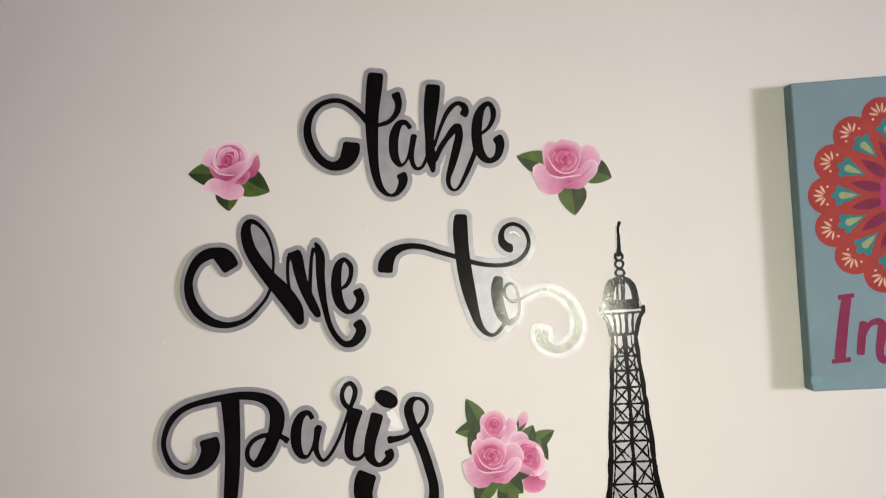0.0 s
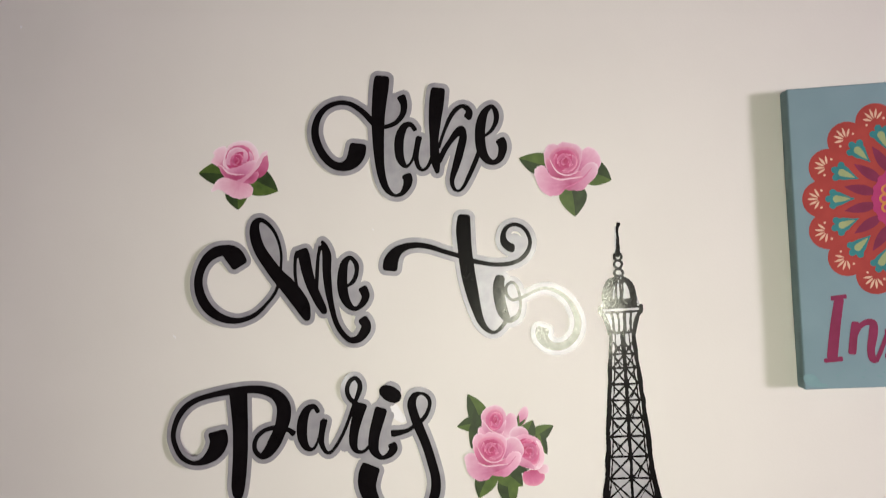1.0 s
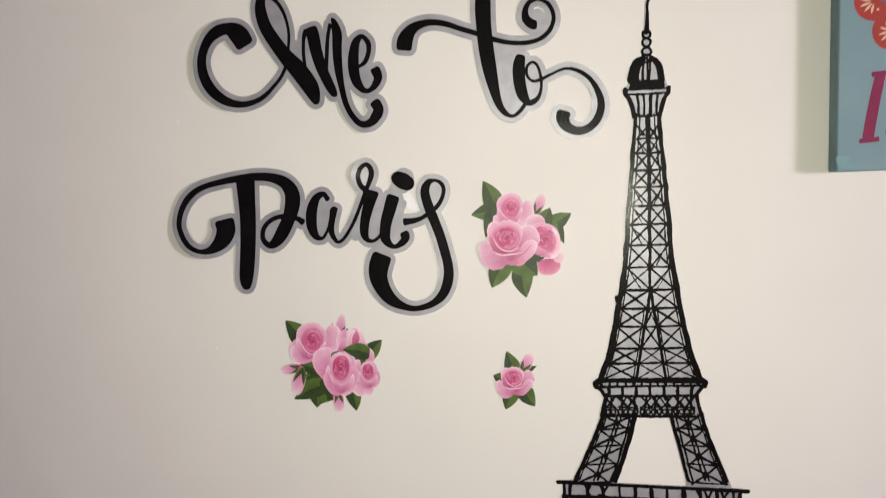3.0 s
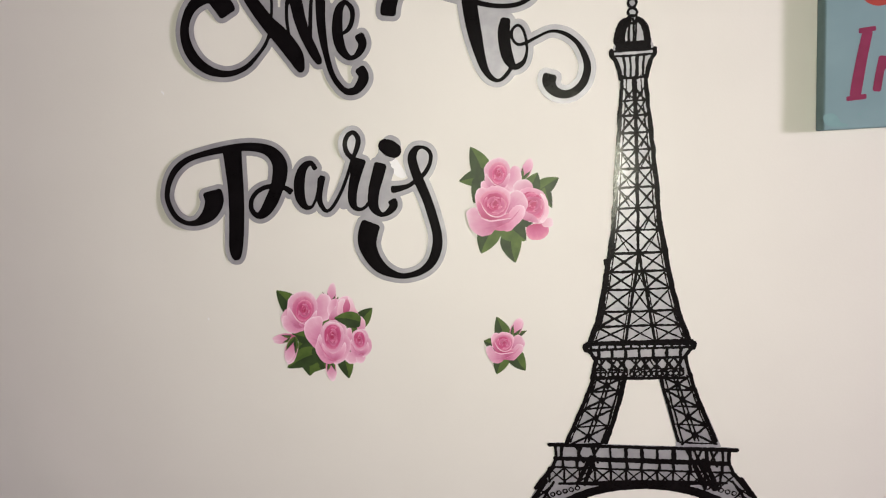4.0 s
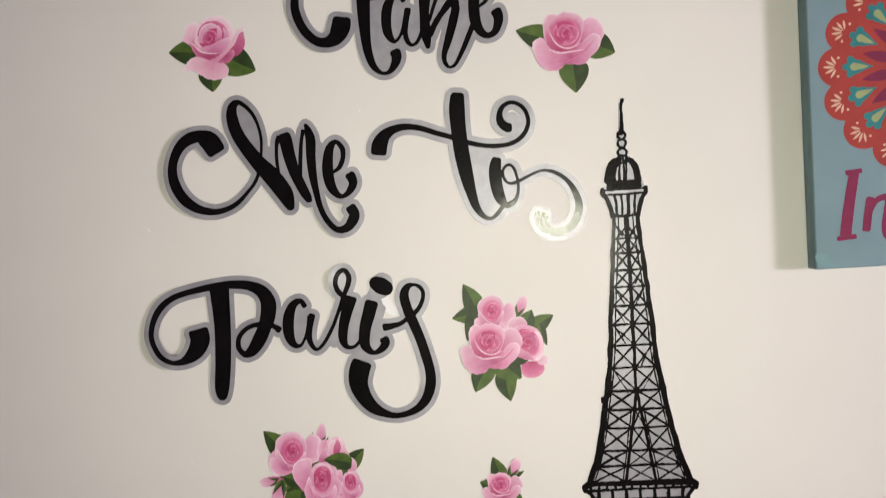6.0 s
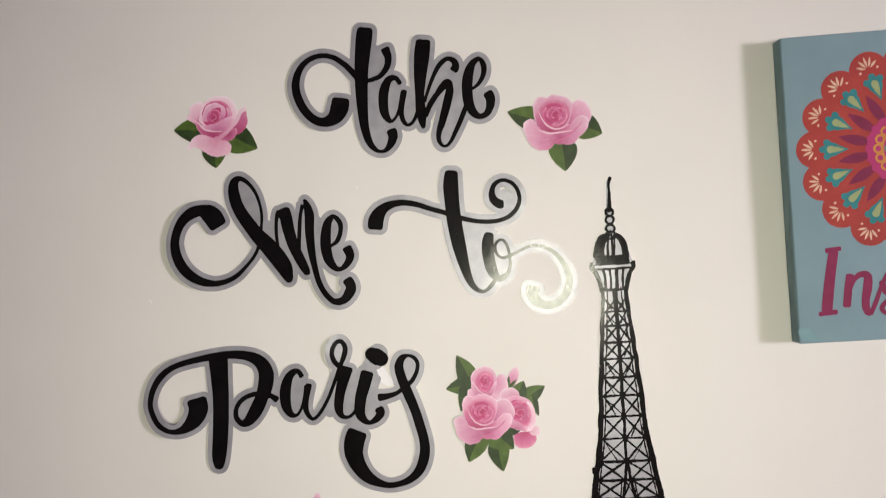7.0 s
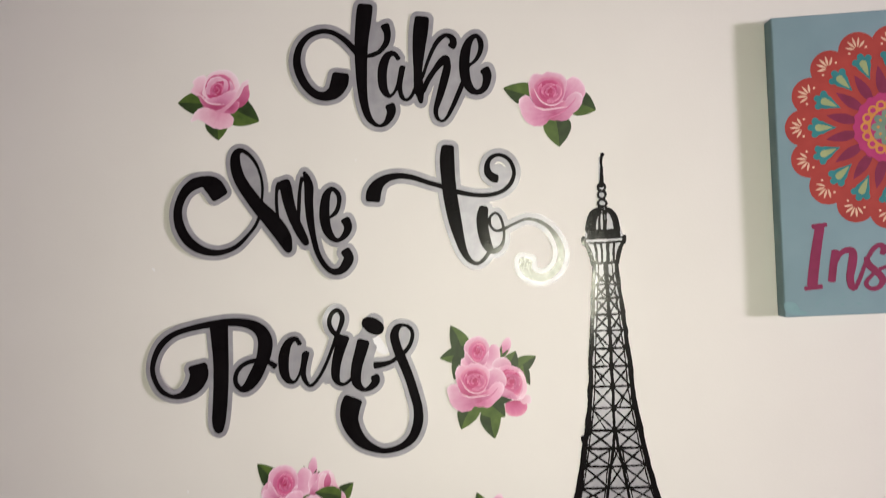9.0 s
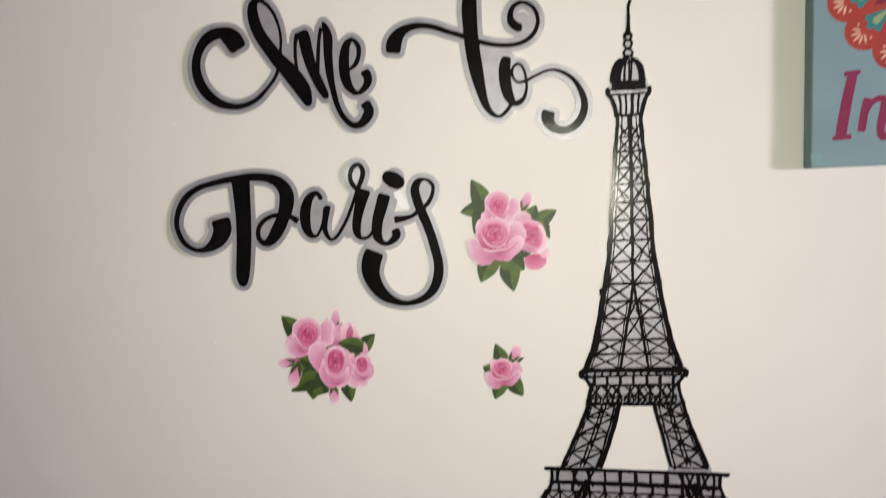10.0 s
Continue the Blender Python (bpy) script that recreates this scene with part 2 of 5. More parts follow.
        count = inside[:-1, :-1].astype(int) + inside[1:, :-1] + inside[1:, 1:] + inside[:-1, 1:]
        for i, j in zip(*np.nonzero(count)):
            i, j = int(i), int(j)
            ring = ((i, j), (i + 1, j), (i + 1, j + 1), (i, j + 1))
            if count[i, j] == 4:
                faces.append([corner(*c) for c in ring])
                continue
            poly, marks = [], []
            for c, d in zip(ring, ring[1:] + ring[:1]):
                if inside[c]:
                    poly.append(corner(*c))
                if inside[c] != inside[d]:
                    poly.append(cross(*c, *d))
                    marks.append((poly[-1], bool(inside[c])))
            if len(poly) > 2:
                faces.append(poly)
            if len(marks) == 2:
                (a, leaves), (b, _) = marks
                rim.append((a, b) if leaves else (b, a))
        if not verts:
            return None
        v = np.array(verts) / 1000
        up = np.array([lift(x, z) for x, z in v]) if lift else np.zeros(len(v))
        top = np.column_stack([v[:, 0], -(height + up), v[:, 1]])
        low = top + np.array((0, thick, 0))
        n = len(v)
        used = sorted({k for e in rim for k in e})
        spare = {k: n + m for m, k in enumerate(used)}
        sides = [(b, a, spare[a], spare[b]) for a, b in rim]
        uvs = tint(1000 * v[:, 0], 1000 * v[:, 1]) if tint else None
        if tint:
            uvs = np.vstack([uvs, uvs[used]]).tolist()
        return mesh_object(name, top.tolist() + low[used].tolist(), faces + sides, mat, parent, label, uvs)


def bounds(strokes, margin):
    p = np.array([q for s in strokes for q in s])
    r = p[:, 2].max() / 2 + margin
    return p[:, :2].min(0) - r, p[:, :2].max(0) + r


# ---- the room ----
box("wall_north", (-2.6, 0, 0), (6.4, 0.12, 2.5), WALL)
# unseen walls, floor and ceiling added to close the room, dull to limit bounced light
box("wall_south", (-2.6, -4.32, 0), (6.4, -4.2, 2.5), PLASTER)
box("wall_west", (-2.72, -4.32, 0), (-2.6, 0.12, 2.5), PLASTER)
box("wall_east", (6.4, -4.32, 0), (6.52, 0.12, 2.5), PLASTER)
box("floor", (-2.72, -4.32, -0.1), (6.52, 0.12, 0), BOARDS)
box("ceiling", (-2.72, -4.32, 2.5), (6.52, 0.12, 2.6), PLASTER)

for k, (x, z, w) in enumerate([(-0.661, 1.488, 1.3), (-0.628, 1.156, 1.1), (-0.884, 1.978, 1.8), (-0.663, 1.490, 1.1), (-0.350, 1.632, 1)]):
    nick = Sheet((-5, -5), (5, 5), 0.25)
    nick.pen([(-0.4, 1.2, w), (0.2, 0, 1.6 * w), (0.1, -1.4, w)], cut=False)
    chip = nick.mesh("paint_nick", PAPER, bpy.data.objects["wall_north"], 0.0004, 0.0004, None, "small raised nick in the paint")
    chip.location = (x, 0, z)

# ---- lettering: (x, z, width) of the pen in mm from the middle of each word ----
TAKE_AT = (-0.292, 1.768)
TAKE_T_A = [(-72.6, -8.3, 24.2), (-75.8, -23.3, 25.9), (-83.7, -35.6, 20.2), (-97.8, -41, 13.8), (-112.2, -36.7, 12.2), (-125.3, -22.9, 12.2), (-134, -3.8, 12.2), (-136.2, 14.9, 11.4), (-130.3, 33.8, 9.8), (-117.4, 47.4, 8.1), (-99.2, 53.3, 7.3), (-81.6, 50.3, 7.3), (-66, 39.5, 8.1), (-55.3, 28.2, 8.9), (-46.2, 16.3, 8.9)]
TAKE_T_B = [(-31.6, 88, 21.7), (-34.6, 71.4, 23.4), (-40.5, 31.9, 20.1), (-42.7, -8, 16.9), (-41.8, -48, 12.9), (-36.8, -72.3, 10.4), (-29.4, -83.9, 7.2), (-20.9, -88.5, 4.8), (-11.9, -85.9, 7.2), (-5, -76.8, 11.2), (-2.1, -67.4, 13.6), (-4.7, -57.7, 15.2)]
TAKE_T_C = [(-36.8, 12.4, 5.6), (-25.4, 13.9, 6.4), (-13.9, 18.6, 7.2), (-4.4, 29.8, 8.8), (-2, 43.2, 10.4), (-6, 57.1, 13.6)]
TAKE_T = [TAKE_T_A, TAKE_T_B, TAKE_T_C]
TAKE_A = [
    [(13.3, 3.9, 6.4), (6.6, 13.1, 7.2), (-3.1, 11.4, 10.4), (-10.3, -2.4, 13.6), (-12.9, -19.7, 13.6), (-11.5, -35.7, 12), (-4.9, -46.5, 6.4), (2.5, -43.1, 4), (8.7, -32.3, 4.8), (13.7, -16, 6.4), (17.5, -5.2, 8.8)],
    [(18.4, -4.4, 8), (14.2, -20, 8), (11.7, -35.7, 7.2), (14.2, -48.6, 6.4), (20.2, -53.8, 4.8), (27.7, -49.6, 4.8), (34, -37.3, 4.8), (39.8, -20.3, 4.8)]]
TAKE_K_A = [(49.5, 64, 20.7), (45.8, 41.2, 21.5), (41.8, 13.7, 17.5), (39.3, -13.9, 12.7), (39.5, -37.7, 14.3), (41, -53.7, 8.7), (41.4, -60.1, 4)]
TAKE_K_B = [(45.1, -23.9, 4.8), (53.6, -2.3, 4.8), (64.3, 19.2, 6.3), (73.7, 30.4, 7.1), (82.7, 34.5, 6.3), (90.3, 30, 8.7), (92.3, 22.7, 10.3), (87.9, 15.9, 12.7)]
TAKE_K_C = [(44.7, -44.4, 7.2), (53.7, -26.9, 7.9), (65.7, -11.9, 7.9), (77.4, -2.4, 9.5), (81.7, -9.1, 11.1), (76.6, -28.6, 11.9), (68.9, -51.8, 10.3), (62.2, -71.1, 7.1), (63.9, -83.1, 5.5), (70, -87.5, 4), (77.4, -83.3, 4.7), (87, -67.3, 6.3), (95.9, -49.8, 7.1), (105, -30.7, 7.1)]
TAKE_K_D = [(64.1, -12.6, 7.1), (73.4, -2.9, 10.3), (79.9, 0.6, 11.1), (83.4, -7.6, 7.9)]
TAKE_K = [TAKE_K_A, TAKE_K_B, TAKE_K_C, TAKE_K_D]
TAKE_E = [
    [(112.4, -11.4, 3.9), (123.1, -3.4, 5.5), (130.1, 8.8, 7.1), (130.9, 21.4, 7.9), (125.1, 30.6, 6.3), (115.3, 24.2, 10.2), (108.8, 8.8, 14.2), (106.1, -10.9, 15), (107.3, -30.8, 14.2), (113.6, -44.7, 11), (122.7, -50.1, 7.9), (132.4, -45.3, 9.4), (137, -34.5, 11.8), (137.5, -25.1, 13.3), (133.4, -16.1, 14.9)]]
TAKE_FILM = [
    [(4.3, 0.6, 9.6), (1.3, -36.6, 9.6)],
    [(-27.9, -1.1, 19.3), (-28.3, -37, 27.3), (-25.4, -69.1, 19.2)],
    [(-16.7, 54, 12.8), (-20.8, 23.9, 16.1)],
    [(26.1, -9, 12.8), (22.6, -40.5, 15.9)],
    [(78.7, 21.3, 15.8), (59, -3.5, 12.7)],
    [(93, -6, 19), (72.1, -65.5, 17.4)],
    [(52.1, 40.7, 8), (68.2, -24, 12.7)],
    [(124, 11.6, 7.9), (118.3, -31.6, 15.7)],
    [(11.2, -43.7, 23.9), (35.1, -45.3, 15.9)],
    [(90.7, 8.5, 8.7), (96, 4.9, 8.7)],
    [(-21.7, -74.9, 7.2), (-16.3, -78.4, 7.2)]]
ME_AT = (-0.494, 1.564)
ME_M_A = [(-58.8, 25, 25.6), (-68.4, 41.7, 27.3), (-81.5, 49.7, 17.4), (-96.6, 47.3, 16.6), (-110.6, 36.9, 14.1), (-120.3, 19.7, 12.5), (-123.7, 1.4, 13.3), (-119.9, -18.9, 15), (-108.9, -37.2, 14.9), (-91.3, -50.3, 12.4), (-70.2, -55.6, 9.1), (-51.6, -52.7, 7.4), (-36.4, -45.5, 6.6), (-21.8, -32.6, 4.9), (-9.5, -18.9, 4.9), (-1.2, -1.7, 4.9), (2.3, 18.1, 4.1), (4.3, 38.1, 4.1), (2, 55.9, 4.1), (-3.7, 72.3, 4.9), (-12.9, 85, 5.7), (-24, 92.2, 7.4), (-32.5, 87.1, 12.4), (-34.2, 71.1, 16.5), (-27.3, 46.5, 18.1), (-5.4, 12.2, 20.5), (14.6, -11.5, 24.5), (30.5, -34.8, 23.6), (36.2, -49.5, 16.3), (38.9, -60, 7.3)]
ME_M_B = [(25.3, -9.7, 4.1), (23.9, 8.8, 4.9), (24.9, 27.2, 4.9), (27, 35.9, 6.5), (29.9, 42.9, 6.5)]
ME_M_C = [(35.7, 45.8, 16.3), (37.8, 38.4, 17.9), (39.7, 28.7, 17.9), (42.1, 13.3, 17.1), (48.1, -10.2, 15.4), (58.9, -35.6, 13.8), (64.1, -46.2, 10.5), (64.6, -51.8, 5.7)]
ME_M_D = [(54.9, -19.4, 4.9), (57.4, 10.8, 5.7), (60.3, 33.1, 4.9), (64.4, 48.8, 5.7)]
ME_M_E = [(66.4, 55.9, 3.2), (69.4, 50.9, 7.3), (71.4, 43.6, 11.4), (73.2, 32.3, 13.8), (72, 10, 13), (73, -16.4, 11.3), (75.9, -38.1, 8.9), (81.2, -62.3, 8.1), (90.1, -80.2, 8.1), (101.6, -91.1, 8.9), (114.6, -90.2, 11.3), (123.9, -80.4, 14.5), (126.8, -71.1, 14.5), (120.9, -59.7, 15.3)]
ME_M = [ME_M_A, ME_M_B, ME_M_C, ME_M_D, ME_M_E]
ME_E = [
    [(100.7, -13.3, 4), (110.8, -5.9, 6.5), (116.3, 6.5, 6.4), (116.2, 19.3, 7.3), (107.8, 28.6, 6.5), (99.3, 21.1, 11.3), (95.2, 4.6, 14.5), (94.2, -13.7, 15.4), (97.3, -31.4, 13.7), (105.6, -43.8, 8.9), (114.4, -45.8, 6.4), (123.6, -38.4, 9.7), (128.1, -27.6, 12.1), (123.2, -14.6, 14.5)]]
ME_FILM = [
    [(-18.3, 75.7, 11.5), (-3.9, 38.6, 11.5)],
    [(32.3, 28.4, 6.5), (47.9, -28.6, 6.5)],
    [(51, 27.2, 9.8), (52.5, -4.9, 6.5)],
    [(68.1, 42.2, 4.9), (66.6, -13.7, 6.5)],
    [(84.2, 25.2, 9.7), (84, -22.7, 11.3)],
    [(110.3, 15.7, 4.8), (114.6, -24.4, 12.9)],
    [(11.5, 21.6, 14.7), (23.1, 8.9, 8.2)],
    [(113.3, -52.1, 9.7), (121.4, -50.2, 8)],
    [(69.6, -49.7, 11.3), (50.7, -36.7, 9.7)],
    [(108.7, -30.4, 7.3), (114.1, -33.9, 7.3)]]
TO_AT = (-0.195, 1.548)
TO_T_A = [(-133, 22, 21.6), (-130.6, 36.1, 21.6), (-122.7, 48.3, 16), (-109.5, 55.5, 11.2), (-92.6, 57.6, 8.8), (-72.9, 54, 7.9), (-53.4, 46.4, 7.1), (-34, 39.7, 7.1), (-10.9, 30.4, 7.1), (12.4, 24.3, 6.3), (35.8, 22.9, 6.3), (54, 27.3, 6.2), (66.3, 37.5, 6.2), (71.8, 51.2, 5.5), (69.5, 64.6, 5.5), (62.3, 74.5, 5.5), (50.9, 79.2, 5.5), (39.7, 75.3, 6.3), (34.4, 65.4, 7.8), (35.3, 54.3, 11), (42.7, 46.8, 12.5), (49.7, 45.6, 12.5)]
TO_T_B = [(-20.3, 98.1, 17.4), (-22.4, 76.9, 21.3), (-22.2, 53.2, 20.5), (-20.1, 21.5, 20.5), (-15.7, -10.2, 18.9), (-10.2, -38.1, 14.2), (-4.3, -58, 10.2), (4.4, -70.3, 7.1), (14.4, -74, 4.7), (24.2, -67.4, 5.5), (33.5, -55.4, 5.5)]
TO_T = [TO_T_A, TO_T_B]
TO_O = [
    [(27.1, 7.7, 12.5), (23.7, -8.6, 16.5), (24.1, -28.2, 16.4), (27.8, -45.7, 14.9), (35, -57.1, 8.6), (42.8, -55.9, 7.8), (49.4, -50, 5.5), (53.3, -37.7, 3.9), (52.7, -22, 3.9), (48.8, -8.5, 3.9), (42.1, -3.4, 3.9), (34.7, -9.2, 3.9), (34.8, -21, 3.9), (42.1, -28.5, 3.9), (53.2, -26.8, 4.7), (66.7, -20.9, 3.9), (85.8, -14.4, 3.9), (103.7, -18.4, 5.4), (119.3, -30.4, 6.2), (129.5, -48.2, 8.5), (132.9, -65.7, 10), (127.4, -83.5, 10.8), (114.4, -95.7, 10.8), (99.2, -98.1, 11.6), (86.4, -91.4, 14), (81.3, -80.5, 17.8), (83.8, -70, 19.4)]]
TO_FILM = [
    [(-3.6, 20.5, 11), (3.2, -11.3, 20.4), (10, -54.9, 20.4)],
    [(41.4, -15.1, 9.4), (43.4, -19.9, 9.4)],
    [(40.6, -40.9, 12.5), (43.5, -45, 7.8)],
    [(-5.7, 24.6, 7.9), (19.6, 13.6, 9.4)],
    [(14, 11.6, 15.7), (17.1, -27.8, 12.5)],
    [(49.7, 56.2, 18.8), (58.5, 48.3, 18.7)]]
PARIS_AT = (-0.475, 1.313)
PARIS_P_A = [(-127.4, 32.9, 28.9), (-124.9, 17.2, 27.3), (-133.2, 0.4, 21.4), (-149.2, -11, 11.2), (-165.8, -12.5, 6.9), (-181.7, -3.3, 7.8), (-191.1, 12.9, 7.8), (-194.3, 29.6, 7.8), (-188.6, 49.8, 8.6), (-176.4, 67, 9.4), (-158.6, 78.9, 8.5), (-135.1, 85.6, 8.5), (-105.9, 90.3, 10.1), (-76.3, 92.5, 11.7), (-51.4, 90.1, 13.3), (-33.1, 81.8, 17.5), (-23.6, 66.7, 21.6), (-24.5, 48.2, 21.7), (-31.2, 29.9, 19.2), (-40.4, 12.5, 19.3), (-51.1, -1.7, 15.2), (-61.7, -6.9, 9.3), (-70.2, 1.8, 7.6), (-69.7, 14.9, 6.7), (-61.9, 25.9, 6.7), (-49.5, 32.6, 6.7), (-35, 34.2, 7.5), (-18.6, 30.8, 7.5), (-8.4, 23.7, 10)]
PARIS_P_B = [(-91.7, 90.2, 28.6), (-91.4, 68.3, 26.1), (-91.3, 35.7, 23.7), (-93, 3, 22.9), (-96.3, -30, 22.1), (-99.6, -54.8, 19.7), (-100.3, -69.8, 9.4)]
PARIS_P = [PARIS_P_A, PARIS_P_B]
PARIS_A = [
    [(29.2, 54.7, 7.4), (22.6, 64, 7.4), (11.3, 58.2, 11.6), (3.9, 40.1, 15.8), (2.8, 18.3, 15), (8.2, 4.1, 10), (17.1, 1.2, 5), (23.5, 8.2, 4.1), (29.7, 22.4, 5), (35.6, 43.1, 9.1)],
    [(38.3, 45.4, 9.1), (32.4, 24.7, 9.1), (31.2, 10.2, 8.3), (35.2, -0.6, 6.6), (41.5, -5, 5), (51.2, 2.6, 4.9), (64.4, 22.9, 4.9), (75.4, 46.4, 4.9), (83.5, 65.9, 5.7)]]
PARIS_R = [
    [(81.6, 62.1, 4.9), (91.4, 82.9, 7.3), (93.1, 94.7, 7.3), (87.4, 103, 6.5), (79.2, 99.5, 6.5), (74.3, 88, 6.5), (76.4, 75.9, 7.3), (83.6, 66.7, 7.3)],
    [(93.3, 66.9, 21.1), (86.8, 45.8, 16.3), (81.1, 26, 13.9), (78.8, 7.6, 12.3), (82.9, -3.1, 7.4), (92.6, -4.5, 4.9), (101.4, 2.3, 4.9), (107, 12.5, 4.9)]]
PARIS_I = [
    [(123.5, 58.8, 18.6), (117.3, 40, 17.8), (110.9, 20.3, 16.3), (108.6, 0.3, 14.7), (114.3, -10.5, 9.8), (122.2, -14.1, 6.5), (132.3, -9, 9.8), (137.8, -1.2, 12.2), (135.1, 6.9, 13.8)]]
PARIS_S = [
    [(135.3, 20.6, 11.3), (146.7, 21.5, 8.9), (160.7, 24.7, 6.4), (172.4, 32, 6.4), (184.3, 40.9, 6.4), (192.3, 53.1, 5.6), (194.7, 65.6, 5.6), (190.4, 73.7, 5.6), (181.9, 77.4, 4.8), (172.9, 74, 9.6), (168.1, 62.4, 12.8), (171, 46.4, 13.6), (177, 28.6, 14.4), (185.8, 4.2, 13.7), (192.3, -20.2, 13.7), (197.2, -44.7, 13.7), (195.9, -64.9, 14.5), (187.3, -84.8, 13), (171, -98, 9.8), (149.3, -103.6, 8.2), (131.5, -100.4, 10.7), (114.1, -90.5, 17.3), (102.1, -74.3, 22.2), (96.1, -56, 26.3), (98.1, -39.7, 28.7), (104.2, -24.5, 27.8)]]
PARIS_DOT = [
    [(130.9, 82.1, 19.3), (137.1, 78.5, 23.3), (143.3, 75, 20.9)]]
PARIS_FILM = [
    [(-56.4, 21.5, 13.4), (-55.1, 9.2, 11.8)],
    [(20.5, 49.6, 11.6), (16.1, 9.4, 11.6)],
    [(82.5, 91.4, 6.5), (83.3, 81.8, 6.5)],
    [(101.4, 44.9, 14.6), (93.4, 5.2, 14.7)],
    [(124, -0.5, 9.8), (126.5, 11.4, 13)],
    [(183.6, 67.8, 8), (180.2, 52.2, 9.6)],
    [(109, -15.9, 16.3), (100.9, -13.8, 13.1)],
    [(135.6, 46.9, 9.7), (129.6, 31.3, 9.7)],
    [(-10.3, 39.3, 6.7), (-6.3, 18.8, 6.7)],
    [(65.3, 2.7, 11.5), (73.1, 18.4, 8.2)],
    [(125.9, 69.7, 11.3), (122.4, 65.2, 11.3)],
    [(127.3, 24.4, 8.9), (130.1, 16.4, 8.9)]]


def word(name, at, letters, film, halo, lift, label):
    top = thing(name, (at[0], 0, at[1]), label, "wall decal", "lettering decals on the wall")
    strokes = [s for _, group in letters for s in group]
    sheet = Sheet(*bounds(strokes + film, halo + 4), 0.8)
    for s in strokes:
        sheet.pen(s)
    sheet.widen(halo)
    for s in film:
        sheet.pen(s, 1.0, cut=False)
    sheet.mesh("film_backing", FILM, top, 0.0005, 0.00045, lift, "grey translucent film cut round the letters")
    for k, (char, group) in enumerate(letters):
        body = Sheet(*bounds(group, 2), 0.6)
        for s in group:
            body.pen(s, cut=char != "dot of the i")
        body.mesh("letter_dot" if char == "dot of the i" else "letter", BLACK, top, 0.0007 + 0.00002 * k, 0.00018, lift, "glossy black brush letter " + char if len(char) == 1 else "glossy black dot of the letter i")
    return top


def bump2(x, z, cx, cz, r):
    return math.exp(-((x - cx) ** 2 + (z - cz) ** 2) / (r * r))


def ease(t):
    t = min(max(t, 0.0), 1.0)
    return t * t * (3 - 2 * t)


def lift_take(x, z):
    return 0.0006 + 0.0006 * math.sin(31 * x + 1) * math.sin(27 * z) + 0.001 * ease((-x - 0.07) / 0.06)


def lift_me(x, z):
    return 0.0006 + 0.0046 * ease((-x - 0.045) / 0.09) + 0.0025 * bump2(x, z, 0.11, -0.09, 0.05)


def lift_to(x, z):
    return 0.0004 + 0.0018 * bump2(x, z, 0.09, 0.06, 0.04)


def lift_paris(x, z):
    return 0.0006 + 0.0068 * ease((-x - 0.095) / 0.09) * (0.4 + 0.6 * ease((0.05 - z) / 0.07)) + 0.0042 * bump2(x, z, 0.055, 0.095, 0.026)


word("take_decal", TAKE_AT, [("t", TAKE_T), ("a", TAKE_A), ("k", TAKE_K), ("e", TAKE_E)], TAKE_FILM, 6.6, lift_take,
     "black brush-lettered word take on grey film")
word("me_decal", ME_AT, [("m", ME_M), ("e", ME_E)], ME_FILM, 6.6, lift_me,
     "black brush-lettered word me with its edge lifting")
word("to_decal", TO_AT, [("t", TO_T), ("o", TO_O)], TO_FILM, 6.8, lift_to,
     "shiny black brush-lettered word to with curled flourishes")
paris = word("paris_decal", PARIS_AT, [("P", PARIS_P), ("a", PARIS_A), ("r", PARIS_R), ("i", PARIS_I), ("dot of the i", PARIS_DOT), ("s", PARIS_S)],
     PARIS_FILM, 6.6, lift_paris, "black brush-lettered word Paris with lifting edges")

scrap = Sheet((123, 21), (173, 78), 0.6)
scrap.pen([(142.6, 57.6, 11.5), (146.0, 47.8, 14.8), (152.7, 41.1, 11.5)], cut=False).mesh("paper_scrap", PAPER, paris, 0.0003, 0.00025, None, "white scrap of backing paper")

# ---- the tower decal: heights in mm above the floor, x from its axis ----
SIDE = [(1465, 17.5), (1446, 18.5), (1409, 22), (1370, 25.5), (1332, 29), (1293, 31), (1255, 35), (1215, 42), (1175, 49), (1135, 58), (1102, 70)]
RUNGS = [1452, 1435, 1416, 1393, 1370, 1345, 1319, 1291, 1260, 1229, 1203, 1178, 1147, 1125, 1103]
TOWER_Z = 1200


def half(z):
    s = SIDE[::-1]
    return float(np.interp(z, [a for a, _ in s], [b for _, b in s]))


